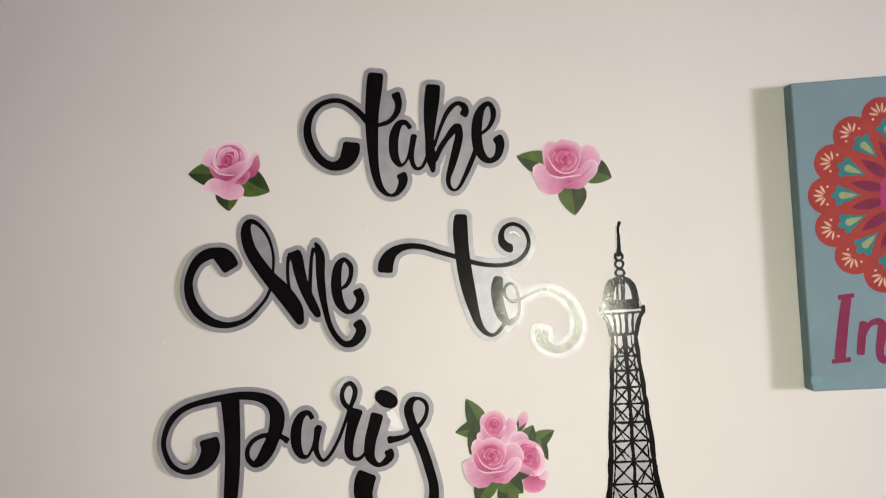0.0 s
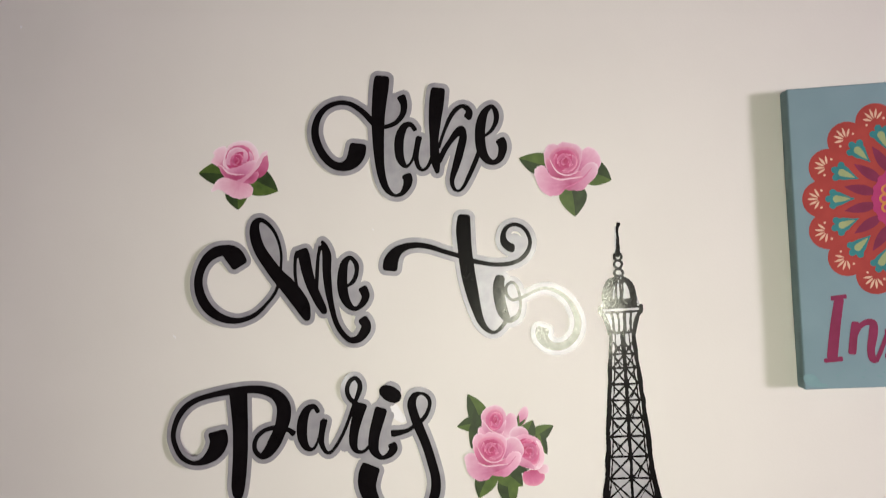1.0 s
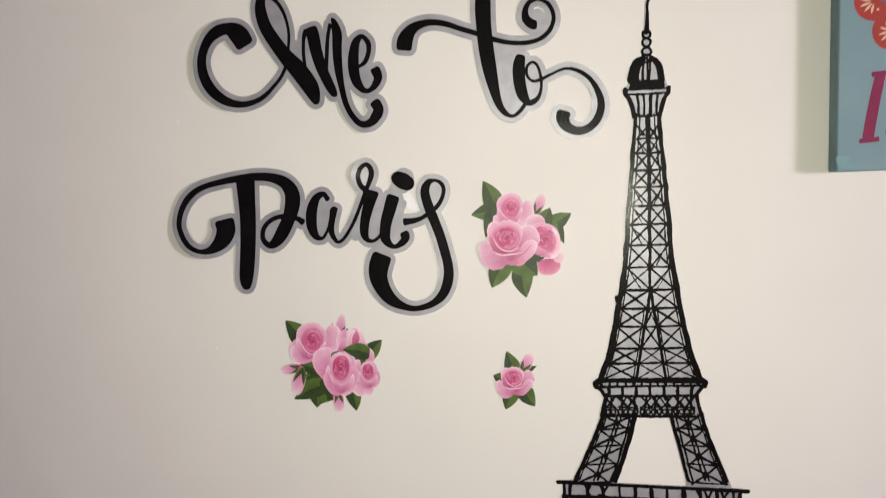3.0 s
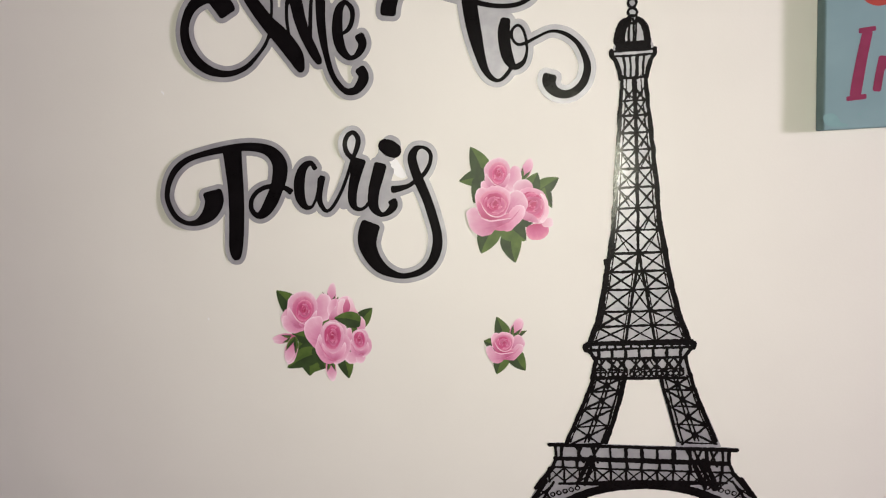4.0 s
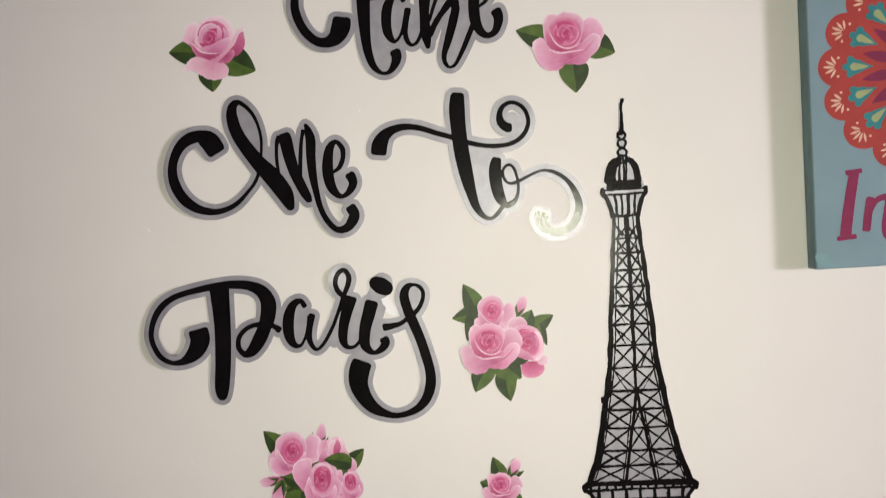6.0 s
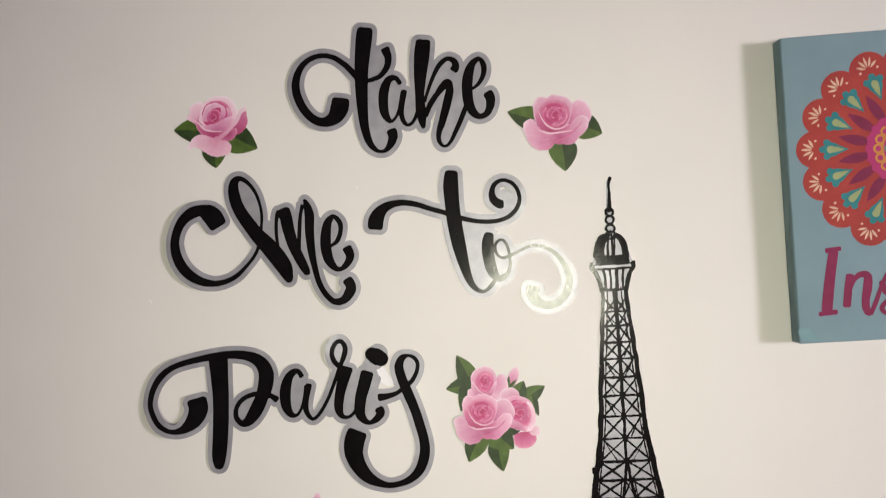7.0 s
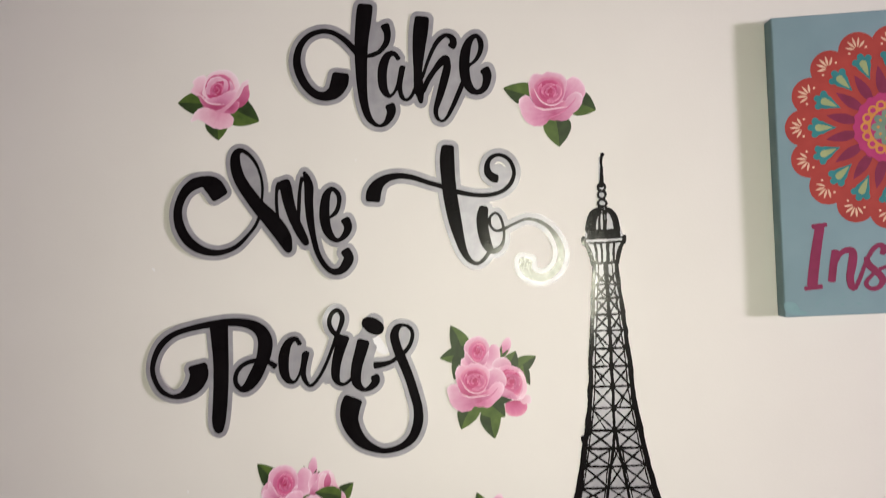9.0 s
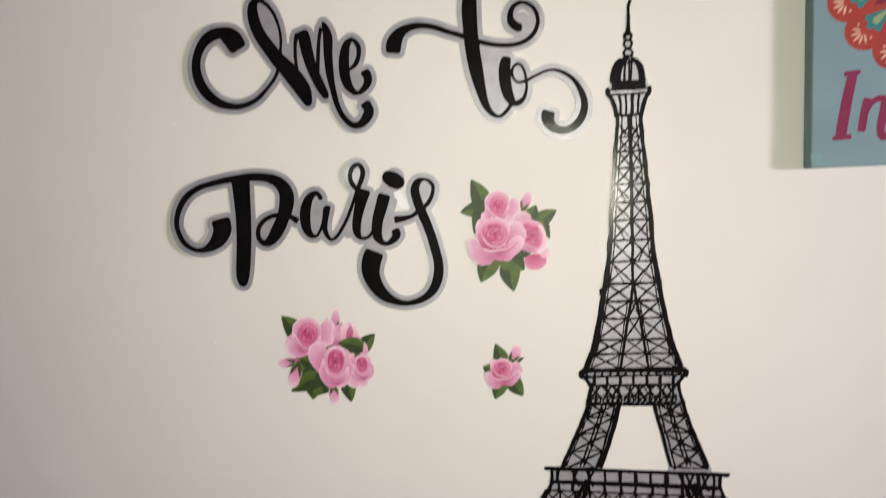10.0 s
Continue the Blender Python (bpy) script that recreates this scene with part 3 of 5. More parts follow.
def tower():
    rng = random.Random(7)
    top = thing("tower_decal", (-0.0015, 0, TOWER_Z / 1000), "black ink-drawn iron lattice tower on grey film", "wall decal")

    def j(a=1.0):
        return rng.uniform(-a, a)

    def line(x0, z0, x1, z1, w, wob=0.7):
        """A hand-drawn bar."""
        mid = ((x0 + x1) / 2 + j(wob), (z0 + z1) / 2 + j(wob) - TOWER_Z, w * rng.uniform(0.8, 1.25))
        return [(x0 + j(0.4), z0 - TOWER_Z, w * rng.uniform(0.85, 1.15)), mid, (x1 + j(0.4), z1 - TOWER_Z, w * rng.uniform(0.85, 1.15))]

    def loose(points, w):
        return [(x + j(0.3), z - TOWER_Z, w * rng.uniform(0.9, 1.1)) for x, z in points]

    height = [0.0006]

    def made(name, strokes, label="", cut=False):
        height[0] += 0.000012
        s = Sheet(*bounds(strokes, 2), 0.55)
        for p in strokes:
            s.pen([(x, z, 1.15 * w) for x, z, w in p], cut=cut)
        s.ragged(0.5, 3.0, int(height[0] * 1e6))
        return s.mesh(name, TOWER_BLACK, top, height[0], 0.0002, None, label)

    # film behind the ironwork, with the open panel between the legs left out
    film_shapes = Sheet((-230, 780 - TOWER_Z), (230, 1630 - TOWER_Z), 0.9)
    gx, gz = film_shapes.x[:, None], film_shapes.z[None, :] + TOWER_Z

    def region(v):
        film_shapes.f = np.maximum(film_shapes.f, v)

    widths = np.interp(gz, [795, 897, 930, 950, 951, 1050, 1080, 1100, 1102, 1135, 1175, 1215, 1255, 1293, 1332, 1370, 1409, 1446, 1465, 1488, 1500, 1510, 1530, 1541, 1545, 1620],
                       [205, 140, 123, 126, 111, 68, 61, 72, 70, 58, 49, 42, 35, 31, 29, 25.5, 22, 18.5, 17.5, 22, 28, 25, 20, 9, 5.5, 1.5])
    level = np.where(gz < 962, gz + 0.045 * gx, gz)
    widths = np.where(gz < 962, np.interp(level, [795, 897, 913, 927, 945, 950, 951, 1000], [205, 140, 127, 120, 122, 128, 111, 92]), widths)
    body = widths - np.abs(gx)
    inner = np.where(gx < 0, np.interp(gz, [953, 980, 1007, 1031, 1049], [47, 37, 29, 22.5, 17.5]), np.interp(gz, [957, 1010, 1049], [48, 35, 25]))
    gap = np.minimum(inner - np.abs(gx), np.minimum(level - 950, 1050 - gz))
    outer = np.where(gx < 0, np.interp(gz, [951, 1016, 1050], [109, 80, 66]), np.interp(gz, [948, 998, 1050], [110, 91, 71]))
    body = np.where((level > 950.5) & (gz < 1049), np.minimum(body, outer - np.abs(gx)), body)
    arch = 84 * (1 - np.hypot(gx / 150, (gz - 800) / 84))
    body = np.minimum(np.minimum(body, gz - 797), np.minimum(-gap, -arch))
    region(np.minimum(body, 1616 - gz))
    film_shapes.mesh("film_backing", TOWER_FILM, top, 0.0004, 0.00035, None, "grey lilac film behind the ironwork")

    # spire
    spire = [[(3.5, 1619 - TOWER_Z, 4.5), (1.5, 1612 - TOWER_Z, 3.2), (1.2, 1590 - TOWER_Z, 4.2), (0, 1576 - TOWER_Z, 6.5)]]
    for z, r in ((1573, 5.0), (1562, 5.4), (1550, 6.0), (1541, 6.8)):
        ring = [(r * math.cos(a), z + 5.2 * math.sin(a) - TOWER_Z, 3.0) for a in np.linspace(0, 2 * math.pi, 11)]
        spire.append(ring)
    made("spire", spire, "black spire with beaded rings")
    # crown: dome ribs, drum and balcony
    crown = []
    for s in (-1, 1):
        crown.append(loose([(s * 7, 1541), (s * 14 - 1, 1537), (s * 18.5 - 1, 1527), (s * 21 - 1, 1513)], 6.4))
    crown.append(loose([(-9, 1538), (-14, 1527), (-15, 1512)], 9.0))
    crown.append(loose([(-3, 1542), (-5, 1526), (-5.5, 1510)], 3.0))
    crown.append(loose([(1, 1542), (1.2, 1526), (0.4, 1510)], 2.6))
    crown.append(loose([(4.5, 1541), (4, 1526), (3, 1512)], 2.6))
    crown.append(loose([(8, 1538), (13.5, 1527), (16, 1512)], 2.4))
    crown.append(loose([(-20, 1511), (0, 1509), (19, 1510)], 7))
    crown.append(loose([(-20, 1505), (0, 1504), (20, 1505)], 6))
    made("dome", crown, "ribbed black dome")
    deck = [loose([(-29, 1501.5), (0, 1501), (29, 1501)], 2.6), loose([(-27, 1495), (0, 1494.5), (27, 1495)], 2.6)]
    for s in (-1, 1):
        deck.append(loose([(s * 28.5, 1502), (s * 28, 1496), (s * 23.5, 1489), (s * 19.5, 1478), (s * 17, 1465)], 5))
    for x in (-11.5, -4, 3.5, 5.5, 12):
        deck.append(loose([(x * 1.15, 1494), (x, 1480), (x, 1466)], 2.8 if x != 5.5 else 1.6))
    deck.append(loose([(-17, 1466), (0, 1465), (17, 1466)], 3.2))
    made("balcony", deck, "small black balcony under the dome")

    # upper shaft: double corner beams, middle post, rungs and crossed braces
    beams = []
    for s in (-1, 1):
        beams.append([(s * (half(z) - 2.4) + j(0.7), z - TOWER_Z, 4.6 + (1468 - z) / 120 + j(0.8)) for z in range(1468, 1100, -14)])
        beams.append([(s * (half(z) - 8.2) + j(0.4), z - TOWER_Z, 1.7) for z in range(1468, 1100, -20)])
        made("corner_beam", beams, "thick black corner beam")
        beams = []
    for x, z in ((-37, 1242), (-44, 1220), (33.5, 1240), (38, 1224), (-71, 1103), (72, 1102)):
        made("beam_joint", [[(x, z - TOWER_Z, 4), (x + j(), z - 5 - TOWER_Z, 5)]])
    post = [[(1.5 + j(0.4), z - TOWER_Z, 4.2 if z > 1300 else 3.6) for z in range(1466, 1220, -16)]]
    post += [line(2, 1466, 1, 1330, 3.4), line(-2, 1466, 2, 1345, 2.2)]
    for s in (-1, 1):
        post.append([(2 + s * 0.16 * (1229 - z) + j(0.5), z - TOWER_Z, 3.6) for z in range(1232, 1100, -16)])
        post.append([(2 + s * (4 + 0.16 * (1229 - z)) + j(0.5), z - TOWER_Z, 1.5) for z in range(1200, 1100, -16)])
    for z in RUNGS[3:10]:
        post.append([(1.5, z + 3 - TOWER_Z, 5.5), (1.5, z - 3 - TOWER_Z, 5.5)])
    made("middle_post", post, "black middle post that forks downwards")
    for z0, z1 in zip(RUNGS, RUNGS[1:]):
        a, b = half(z0) - 5, half(z1) - 5
        bars = [line(-b, z1, b, z1, 2.7 if z1 > 1240 else 3.2, 0.9)]
        if z1 >= 1229:
            for s in (-1, 1):
                bars += [line(s * a, z0, 2, z1, 2.0), line(2, z0, s * b, z1, 2.4)]
                if rng.random() < 0.5:
                    bars.append(line(s * a * 0.9, z0 - 2, s * b * 0.35, z1 + 3, 1.4))
        else:
            u, v = 0.16 * (1229 - z0), 0.16 * (1229 - z1)
            for s in (-1, 1):
                bars += [line(s * a, z0, 2 + s * v, z1, 2.3), line(2 + s * u, z0, s * b, z1, 2.6)]
            bars += [line(2 - u, z0, 2 + v, z1, 1.8), line(2 + u, z0, 2 - v, z1, 1.8)]
        made("lattice_bay", bars)

    # second platform
    deck = [line(-73, 1101, 73, 1099, 5.5), line(-75, 1092, 75, 1093, 3.4), line(-62, 1079, 64, 1079, 3.0), line(-64, 1051, 62, 1049, 4.2)]
    for s in (-1, 1):
        deck += [line(s * 75, 1099, s * 74, 1092, 6), line(s * 70, 1091, s * 62, 1080, 4.5), line(s * 61 + 2, 1080, s * 68 + 2, 1050, 5)]
    for k in range(13):
        deck.append(line(-66 + 11 * k, 1098, -66 + 11 * k, 1093, 3.2))
    for k in range(7):
        deck.append(line(-57 + 19 * k, 1091, -56 + 18.7 * k, 1079, 3.6))
    for k in range(8):
        x = -60 + 15 * k + j(2)
        deck += [line(x + j(2), 1079, x + 15 + j(3), 1059, 2.8), line(x + 15 + j(2), 1079, x + j(3), 1060, 2.6), line(x + 7 + j(3), 1079, x + 7 + j(4), 1050, 2.6), line(x + 1, 1063 + j(1), x + 14, 1062 + j(1), 2.4)]
        if rng.random() < 0.6:
            deck.append(line(x + j(4), 1078, x + 9 + j(5), 1064, 2.0))
        deck.append([(x + 4 + 3.6 * math.cos(a), 1056 - TOWER_Z + 3.4 * math.sin(a), 2.2) for a in np.linspace(0, 6.283, 9)])
        deck.append([(x + 11 + 3.2 * math.cos(a), 1056 - TOWER_Z + 3.2 * math.sin(a), 2.3) for a in np.linspace(0, 6.283, 9)])
    made("second_platform", deck, "black platform with a row of panels")

    # upper legs, each between its outer and its inner edge
    edges = {-1: ([951, 1016, 1050], [110, 81, 67], [953, 980, 1007, 1031, 1049], [47, 37, 29, 22.5, 17.5]),
             1: ([948, 998, 1050], [109, 89, 72], [957, 1010, 1049], [48, 35, 25])}
    for s, (oz, ox, iz, ix) in edges.items():
        def at(z, t):
            """x at height z, t of the way from the inner to the outer edge."""
            return s * (np.interp(z, iz, ix) * (1 - t) + np.interp(z, oz, ox) * t)

        def beam(t, off, w):
            return [(at(z, t) + s * off + j(0.5), z - TOWER_Z, w * rng.uniform(0.9, 1.1)) for z in range(1052, 945, -12)]

        leg = [beam(1, -2.6, 5.2), beam(1, -7.6, 2.0), beam(0, 3.4, 6.4 if s < 0 else 4.0), beam(0, 9.4, 2.8 if s < 0 else 2.3), beam(0.5, -2.8, 2.2), beam(0.5, 2.6, 2.2)]
        levels = [1050, 1030, 1005, 978, 951]
        for z0, z1 in zip(levels, levels[1:]):
            leg += [line(at(z0, 0.9), z0, at(z1, 0.15), z1, 2.6), line(at(z0, 0.15), z0, at(z1, 0.9), z1, 2.8), line(at(z1, 0.1), z1 + 3, at(z1, 0.95), z1, 2.4)]
            m = (z0 + z1) / 2
            leg.append([(at(m, 0.5), m + 3 - TOWER_Z, 4.5), (at(m, 0.5), m - 3 - TOWER_Z, 4.5)])
        made("upper_leg", leg, "black latticed leg")

    # first platform, a little out of level
    def slope(bars):
        return [[(x, z - 0.045 * x, w) for x, z, w in bar] for bar in bars]

    deck = [line(-130, 947, 132, 947, 5.2, 0.3), line(-122, 926.5, 121, 926.5, 6, 0.3), line(-126, 913, 128, 913, 2.8, 0.4)]
    for s in (-1, 1):
        deck += [line(s * 122, 946, s * 121, 927, 4), line(s * 121, 927, s * 128, 912, 4.5), line(s * 126, 913, s * 152, 880, 5)]
    for k in range(11):
        x = -112 + 22.4 * k
        deck += [line(x, 947, x + j(2), 927, 4 + j(1.5)), line(x + j(3), 924, x + j(3), 913, 3.6)]
    for x, lean in ((-92, 10), (-84, -8), (-70, 8), (-60, -12), (62, 14), (72, 12), (84, -10), (96, 9), (106, -12)):
        deck.append(line(x, 946, x + lean, 922, 3.2))
    for k in range(12):
        x = -132 + 22 * k
        deck += [line(x, 912, x + 22, 892, 2), line(x + 22, 912, x, 892, 2), line(x, 912, x, 890, 3)]
    for x, lean in ((-66, -16), (-72, -20), (70, 18), (78, 22), (86, 20)):
        deck.append(line(x, 930, x + lean, 888, 5))
    made("first_platform", slope(deck), "wide black platform with panels and crossed braces")

    # arch and lower legs
    low = [[(150 * math.cos(a) * 1.03, 800 + 90 * math.sin(a) - TOWER_Z, 11) for a in np.linspace(0.12, math.pi - 0.12, 40)]]
    low.append([(-118, 893 - TOWER_Z, 3), (0, 893 - TOWER_Z, 8), (118, 892 - TOWER_Z, 3)])
    for s in (-1, 1):
        low += [line(s * 138, 897, s * 202, 800, 6), line(s * 126, 895, s * 186, 800, 3), line(s * 205, 799, s * 150, 799, 5)]
        for k in range(5):
            low += [line(s * (128 + 9 * k), 890 - 15 * k, s * (150 + 9 * k), 872 - 15 * k, 2.4), line(s * (146 + 9 * k), 884 - 15 * k, s * (128 + 9 * k), 868 - 15 * k, 2.4)]
        for k in range(6):
            low.append([(s * (92 + 9 * k) + 3.2 * math.cos(a), 886 - 2.4 * k - TOWER_Z + 3 * math.sin(a), 1.6) for a in np.linspace(0, 6.283, 9)])
    made("arch", low, "black arch between the lower legs")
    return top


tower()


# ---- rose decals: flower shapes in flower radii, places in mm from the first flower ----
def heart(petal, at, size, count, turn):
    """The wound heart of a rose: hooked petals, each turned on from the last and smaller."""
    rng = random.Random(count * 100 + turn)
    for k in range(count):
        r = 1.0 - 0.74 * k / (count - 1)
        mid = math.radians(turn + 137.5 * k + rng.uniform(-14, 14))
        span = math.radians(rng.uniform(72, 96))
        outer, inner = [], []
        for q in range(6):
            t = -1 + 2 * q / 5
            a, f = mid + span * t, r * (1 + rng.uniform(-0.07, 0.07))
            outer.append((f * math.cos(a), f * math.sin(a)))
            f = r * (1 - 0.55 * (1 - t * t)) * (1 + rng.uniform(-0.06, 0.06))
            if 0 < q < 5:
                inner.append((f * math.cos(a), f * math.sin(a)))
        place = [(at[0] + size[0] * x, at[1] + size[1] * z) for x, z in outer + inner[::-1]]
        root = (at[0] + 0.35 * r * size[0] * math.cos(mid), at[1] + 0.35 * r * size[1] * math.sin(mid))
        petal("inner_petal", PINK_IN if k % 3 == 0 else PINK_DEEP, root, *place)


def open_rose(petal, fold):
    """A wide open rose whose front petal folds down."""
    petal("outer_petal", PINK_OUT, (0.39, -0.31), (0.43, 0.29), (0.63, 0.54), (0.81, 0.62), (1.05, 0.49), (1.21, 0.23), (1.23, 0.01), (1.13, -0.22), (1.09, -0.42), (0.73, -0.54), (0.43, -0.47))
    petal("back_petal", PINK_OUT, (-0.09, 0.01), (-0.81, 0.04), (-0.83, 0.39), (-0.75, 0.63), (-0.57, 0.73), (-0.35, 0.69), (-0.17, 0.79), (0.13, 0.76), (0.39, 0.66), (0.55, 0.46), (0.51, 0.03), (0.23, -0.47), (-0.37, -0.47), (-0.71, -0.22))
    petal("cup_petal", PINK_DEEP, (-0.05, -0.11), (-0.63, 0.10), (-0.59, 0.38), (-0.37, 0.57), (-0.05, 0.62), (0.27, 0.54), (0.45, 0.29), (0.45, -0.03), (0.23, -0.35), (-0.17, -0.41), (-0.47, -0.27))
    petal("flower_eye", PINK_IN, (-0.13, 0.18), (-0.51, 0.10), (-0.45, 0.34), (-0.21, 0.48), (0.11, 0.48), (0.33, 0.30), (0.39, 0.01), (0.23, -0.23), (-0.07, -0.33), (-0.37, -0.21))
    heart(petal, (-0.04, 0.07), (0.44, 0.40), 7, 200)
    petal("side_petal", PINK_OUT, (-0.01, -0.84), (0.11, -0.47), (0.43, -0.33), (0.65, -0.07), (0.87, 0.05), (1.11, -0.05), (1.11, -0.28), (1.01, -0.52), (0.81, -0.74), (0.57, -0.98), (0.27, -0.98), (-0.05, -0.94), (0.03, -0.68))
    petal("front_petal", PINK_DEEP, (-0.25, -0.55), (-0.75, 0.18), (-0.61, 0.14), (-0.45, -0.17), (-0.23, -0.37), (0.09, -0.43), (0.45, -0.27), (0.51, -0.41), (0.23, -0.53), (-0.25, -0.55), (-0.57, -0.43), (-0.71, -0.14))
    fold(PINK_LIP, 0.05, (-0.61, 0.14), (-0.45, -0.17), (-0.23, -0.37), (0.09, -0.43), (0.45, -0.27))
    petal("skirt_petal", PINK_OUT, (0.13, -0.76), (-1.14, -0.20), (-0.97, -0.08), (-0.79, -0.10), (-0.61, -0.39), (-0.29, -0.55), (0.13, -0.53), (0.49, -0.46), (0.65, -0.48), (0.43, -0.68), (0.13, -0.86), (-0.07, -0.96), (-0.21, -1.12), (-0.49, -1.20), (-0.77, -1.12), (-1.01, -0.87), (-1.09, -0.63), (-1.18, -0.38))
    fold(PINK_LIP, 0.06, (-0.61, -0.47), (-0.27, -0.59), (0.13, -0.55), (0.59, -0.48))
    fold(PINK_DEEP, 0.05, (-0.05, -0.90), (0.31, -0.74), (0.63, -0.50), (0.91, -0.15))


def full_rose(petal, fold):
    """A tall rose with pale rims and a curled petal below its cup."""
    petal("outer_petal", PINK_LIP, (-0.45, -0.24), (-1.02, -0.13), (-0.89, 0.09), (-0.93, 0.26), (-0.74, 0.43), (-0.47, 0.49), (-0.30, 0.23), (-0.38, -0.28), (-0.58, -0.36), (-0.82, -0.26))
    petal("outer_petal", PINK_DEEP, (0.78, -0.67), (0.65, -0.69), (0.82, -0.29), (1.01, 0.10), (1.21, 0.22), (1.30, 0.01), (1.32, -0.29), (1.22, -0.54), (1.00, -0.73))
    petal("under_petal", PINK_DEEP, (0.17, -0.58), (-0.66, -0.19), (-0.27, 0.06), (0.27, 0.10), (0.82, -0.12), (0.78, -0.50), (0.52, -0.88), (0.18, -0.97), (-0.26, -0.92), (-0.57, -0.58))
    petal("back_petal", PINK_LIP, (0.17, -0.15), (-0.49, -0.30), (-0.47, 0.15), (-0.34, 0.47), (-0.15, 0.62), (0.11, 0.70), (0.42, 0.70), (0.68, 0.57), (0.86, 0.35), (0.93, 0.05), (0.80, -0.37), (0.17, -0.58))
    petal("flower_eye", PINK_IN, (0.03, -0.07), (-0.42, -0.06), (-0.36, 0.26), (-0.12, 0.49), (0.25, 0.53), (0.55, 0.38), (0.73, 0.08), (0.65, -0.29), (0.17, -0.41), (-0.25, -0.39))
    petal("inner_petal", PINK_OUT, (0.12, -0.24), (-0.40, -0.19), (-0.34, 0.19), (-0.15, 0.40), (0.18, 0.44), (0.34, 0.29), (0.03, 0.25), (-0.16, 0.08), (-0.14, -0.24))
    petal("inner_petal", PINK_IN, (0.04, -0.15), (-0.23, -0.24), (-0.21, 0.04), (-0.03, 0.19), (0.19, 0.17), (0.30, 0.02), (0.08, -0.03), (-0.05, -0.24))
    petal("inner_petal", PINK_OUT, (0.26, -0.24), (0.31, 0.36), (0.47, 0.21), (0.47, -0.03), (0.34, -0.18), (0.19, -0.22), (0.30, 0.02))
    petal("inner_petal", PINK_OUT, (0.47, -0.24), (0.53, 0.29), (0.69, 0.08), (0.65, -0.18), (0.47, -0.24), (0.56, -0.01))
    heart(petal, (0.01, -0.07), (0.27, 0.24), 4, 70)
    petal("skirt_petal", PINK_LIP, (0.13, -0.97), (-0.98, -1.30), (-0.90, -1.05), (-0.66, -0.79), (-0.33, -0.75), (-0.00, -0.86), (0.39, -0.92), (0.66, -1.07), (0.70, -1.35), (0.49, -1.52), (0.18, -1.58), (-0.15, -1.50), (-0.43, -1.33), (-0.70, -1.22))
    petal("front_petal", PINK_OUT, (0.22, -0.75), (-0.49, -0.43), (-0.22, -0.39), (0.12, -0.30), (0.45, -0.13), (0.73, -0.07), (0.91, -0.18), (0.72, -0.50), (0.41, -0.71), (0.02, -0.77), (-0.31, -0.66))
    petal("cup_petal", PINK_DEEP, (-0.00, -0.75), (-0.75, -0.23), (-0.55, -0.30), (-0.35, -0.51), (-0.03, -0.62), (0.39, -0.63), (0.17, -0.82), (-0.22, -0.77), (-0.53, -0.58))
    fold(PINK_LIP, 0.06, (-0.80, -0.19), (-0.55, -0.32), (-0.33, -0.54), (-0.00, -0.62), (0.35, -0.62))
    petal("outer_petal", PINK_DEEP, (0.57, -0.71), (0.26, -0.92), (0.56, -0.67), (0.89, -0.50), (0.91, -0.71), (0.70, -0.97))
    petal("side_petal", PINK_LIP, (0.22, -0.84), (0.04, -0.88), (0.35, -0.71), (0.67, -0.43), (0.89, -0.05), (1.04, 0.22), (1.27, 0.33), (1.27, 0.18), (1.10, 0.03), (0.95, -0.29), (0.72, -0.54), (0.52, -0.75), (0.28, -0.92))


def tall_rose(petal, fold):
    """An upright rose wound round a long eye."""
    petal("outer_petal", PINK_OUT, (-0.30, -0.19), (-1.11, 0.13), (-1.11, 0.49), (-0.96, 0.72), (-0.64, 0.86), (-0.35, 0.77), (-0.42, 0.08), (-0.32, -0.66), (-0.63, -0.52), (-0.94, -0.20))
    petal("back_petal", PINK_OUT, (0.01, -0.03), (-0.50, -0.15), (-0.43, 0.31), (-0.26, 0.59), (0.04, 0.70), (0.38, 0.68), (0.60, 0.45), (0.65, 0.04), (0.51, -0.49), (0.09, -0.72), (-0.36, -0.49))
    petal("outer_petal", PINK_OUT, (0.18, -0.33), (0.40, 0.08), (0.65, 0.08), (0.77, -0.24), (0.69, -0.65), (0.40, -1.00), (0.03, -1.09), (0.04, -0.77), (0.38, -0.42))
    petal("side_petal", PINK_OUT, (-0.04, -0.66), (-0.61, -0.15), (-0.49, 0.13), (-0.34, -0.24), (-0.13, -0.66), (0.18, -0.89), (-0.04, -1.09), (-0.38, -1.03), (-0.64, -0.70), (-0.70, -0.43))
    petal("cup_petal", PINK_OUT, (0.03, -0.10), (-0.40, -0.01), (-0.34, 0.40), (-0.06, 0.63), (0.31, 0.58), (0.50, 0.26), (0.46, -0.19), (0.21, -0.61), (-0.13, -0.61), (-0.35, -0.33))
    petal("flower_eye", PINK_IN, (0.01, 0.08), (-0.31, 0.03), (-0.23, 0.38), (0.01, 0.54), (0.28, 0.47), (0.38, 0.20), (0.32, -0.19), (0.12, -0.49), (-0.13, -0.49), (-0.26, -0.29))
    heart(petal, (0.04, 0.03), (0.27, 0.46), 6, 120)
    petal("front_petal", PINK_OUT, (0.01, -1.00), (-0.39, -0.24), (-0.22, -0.52), (0.02, -0.68), (0.31, -0.52), (0.52, -0.19), (0.58, -0.52), (0.34, -0.86), (-0.03, -0.98), (-0.32, -0.77))
    fold(PINK_DEEP, 0.05, (-0.55, -0.15), (-0.40, -0.52), (-0.14, -0.84), (0.17, -1.02))


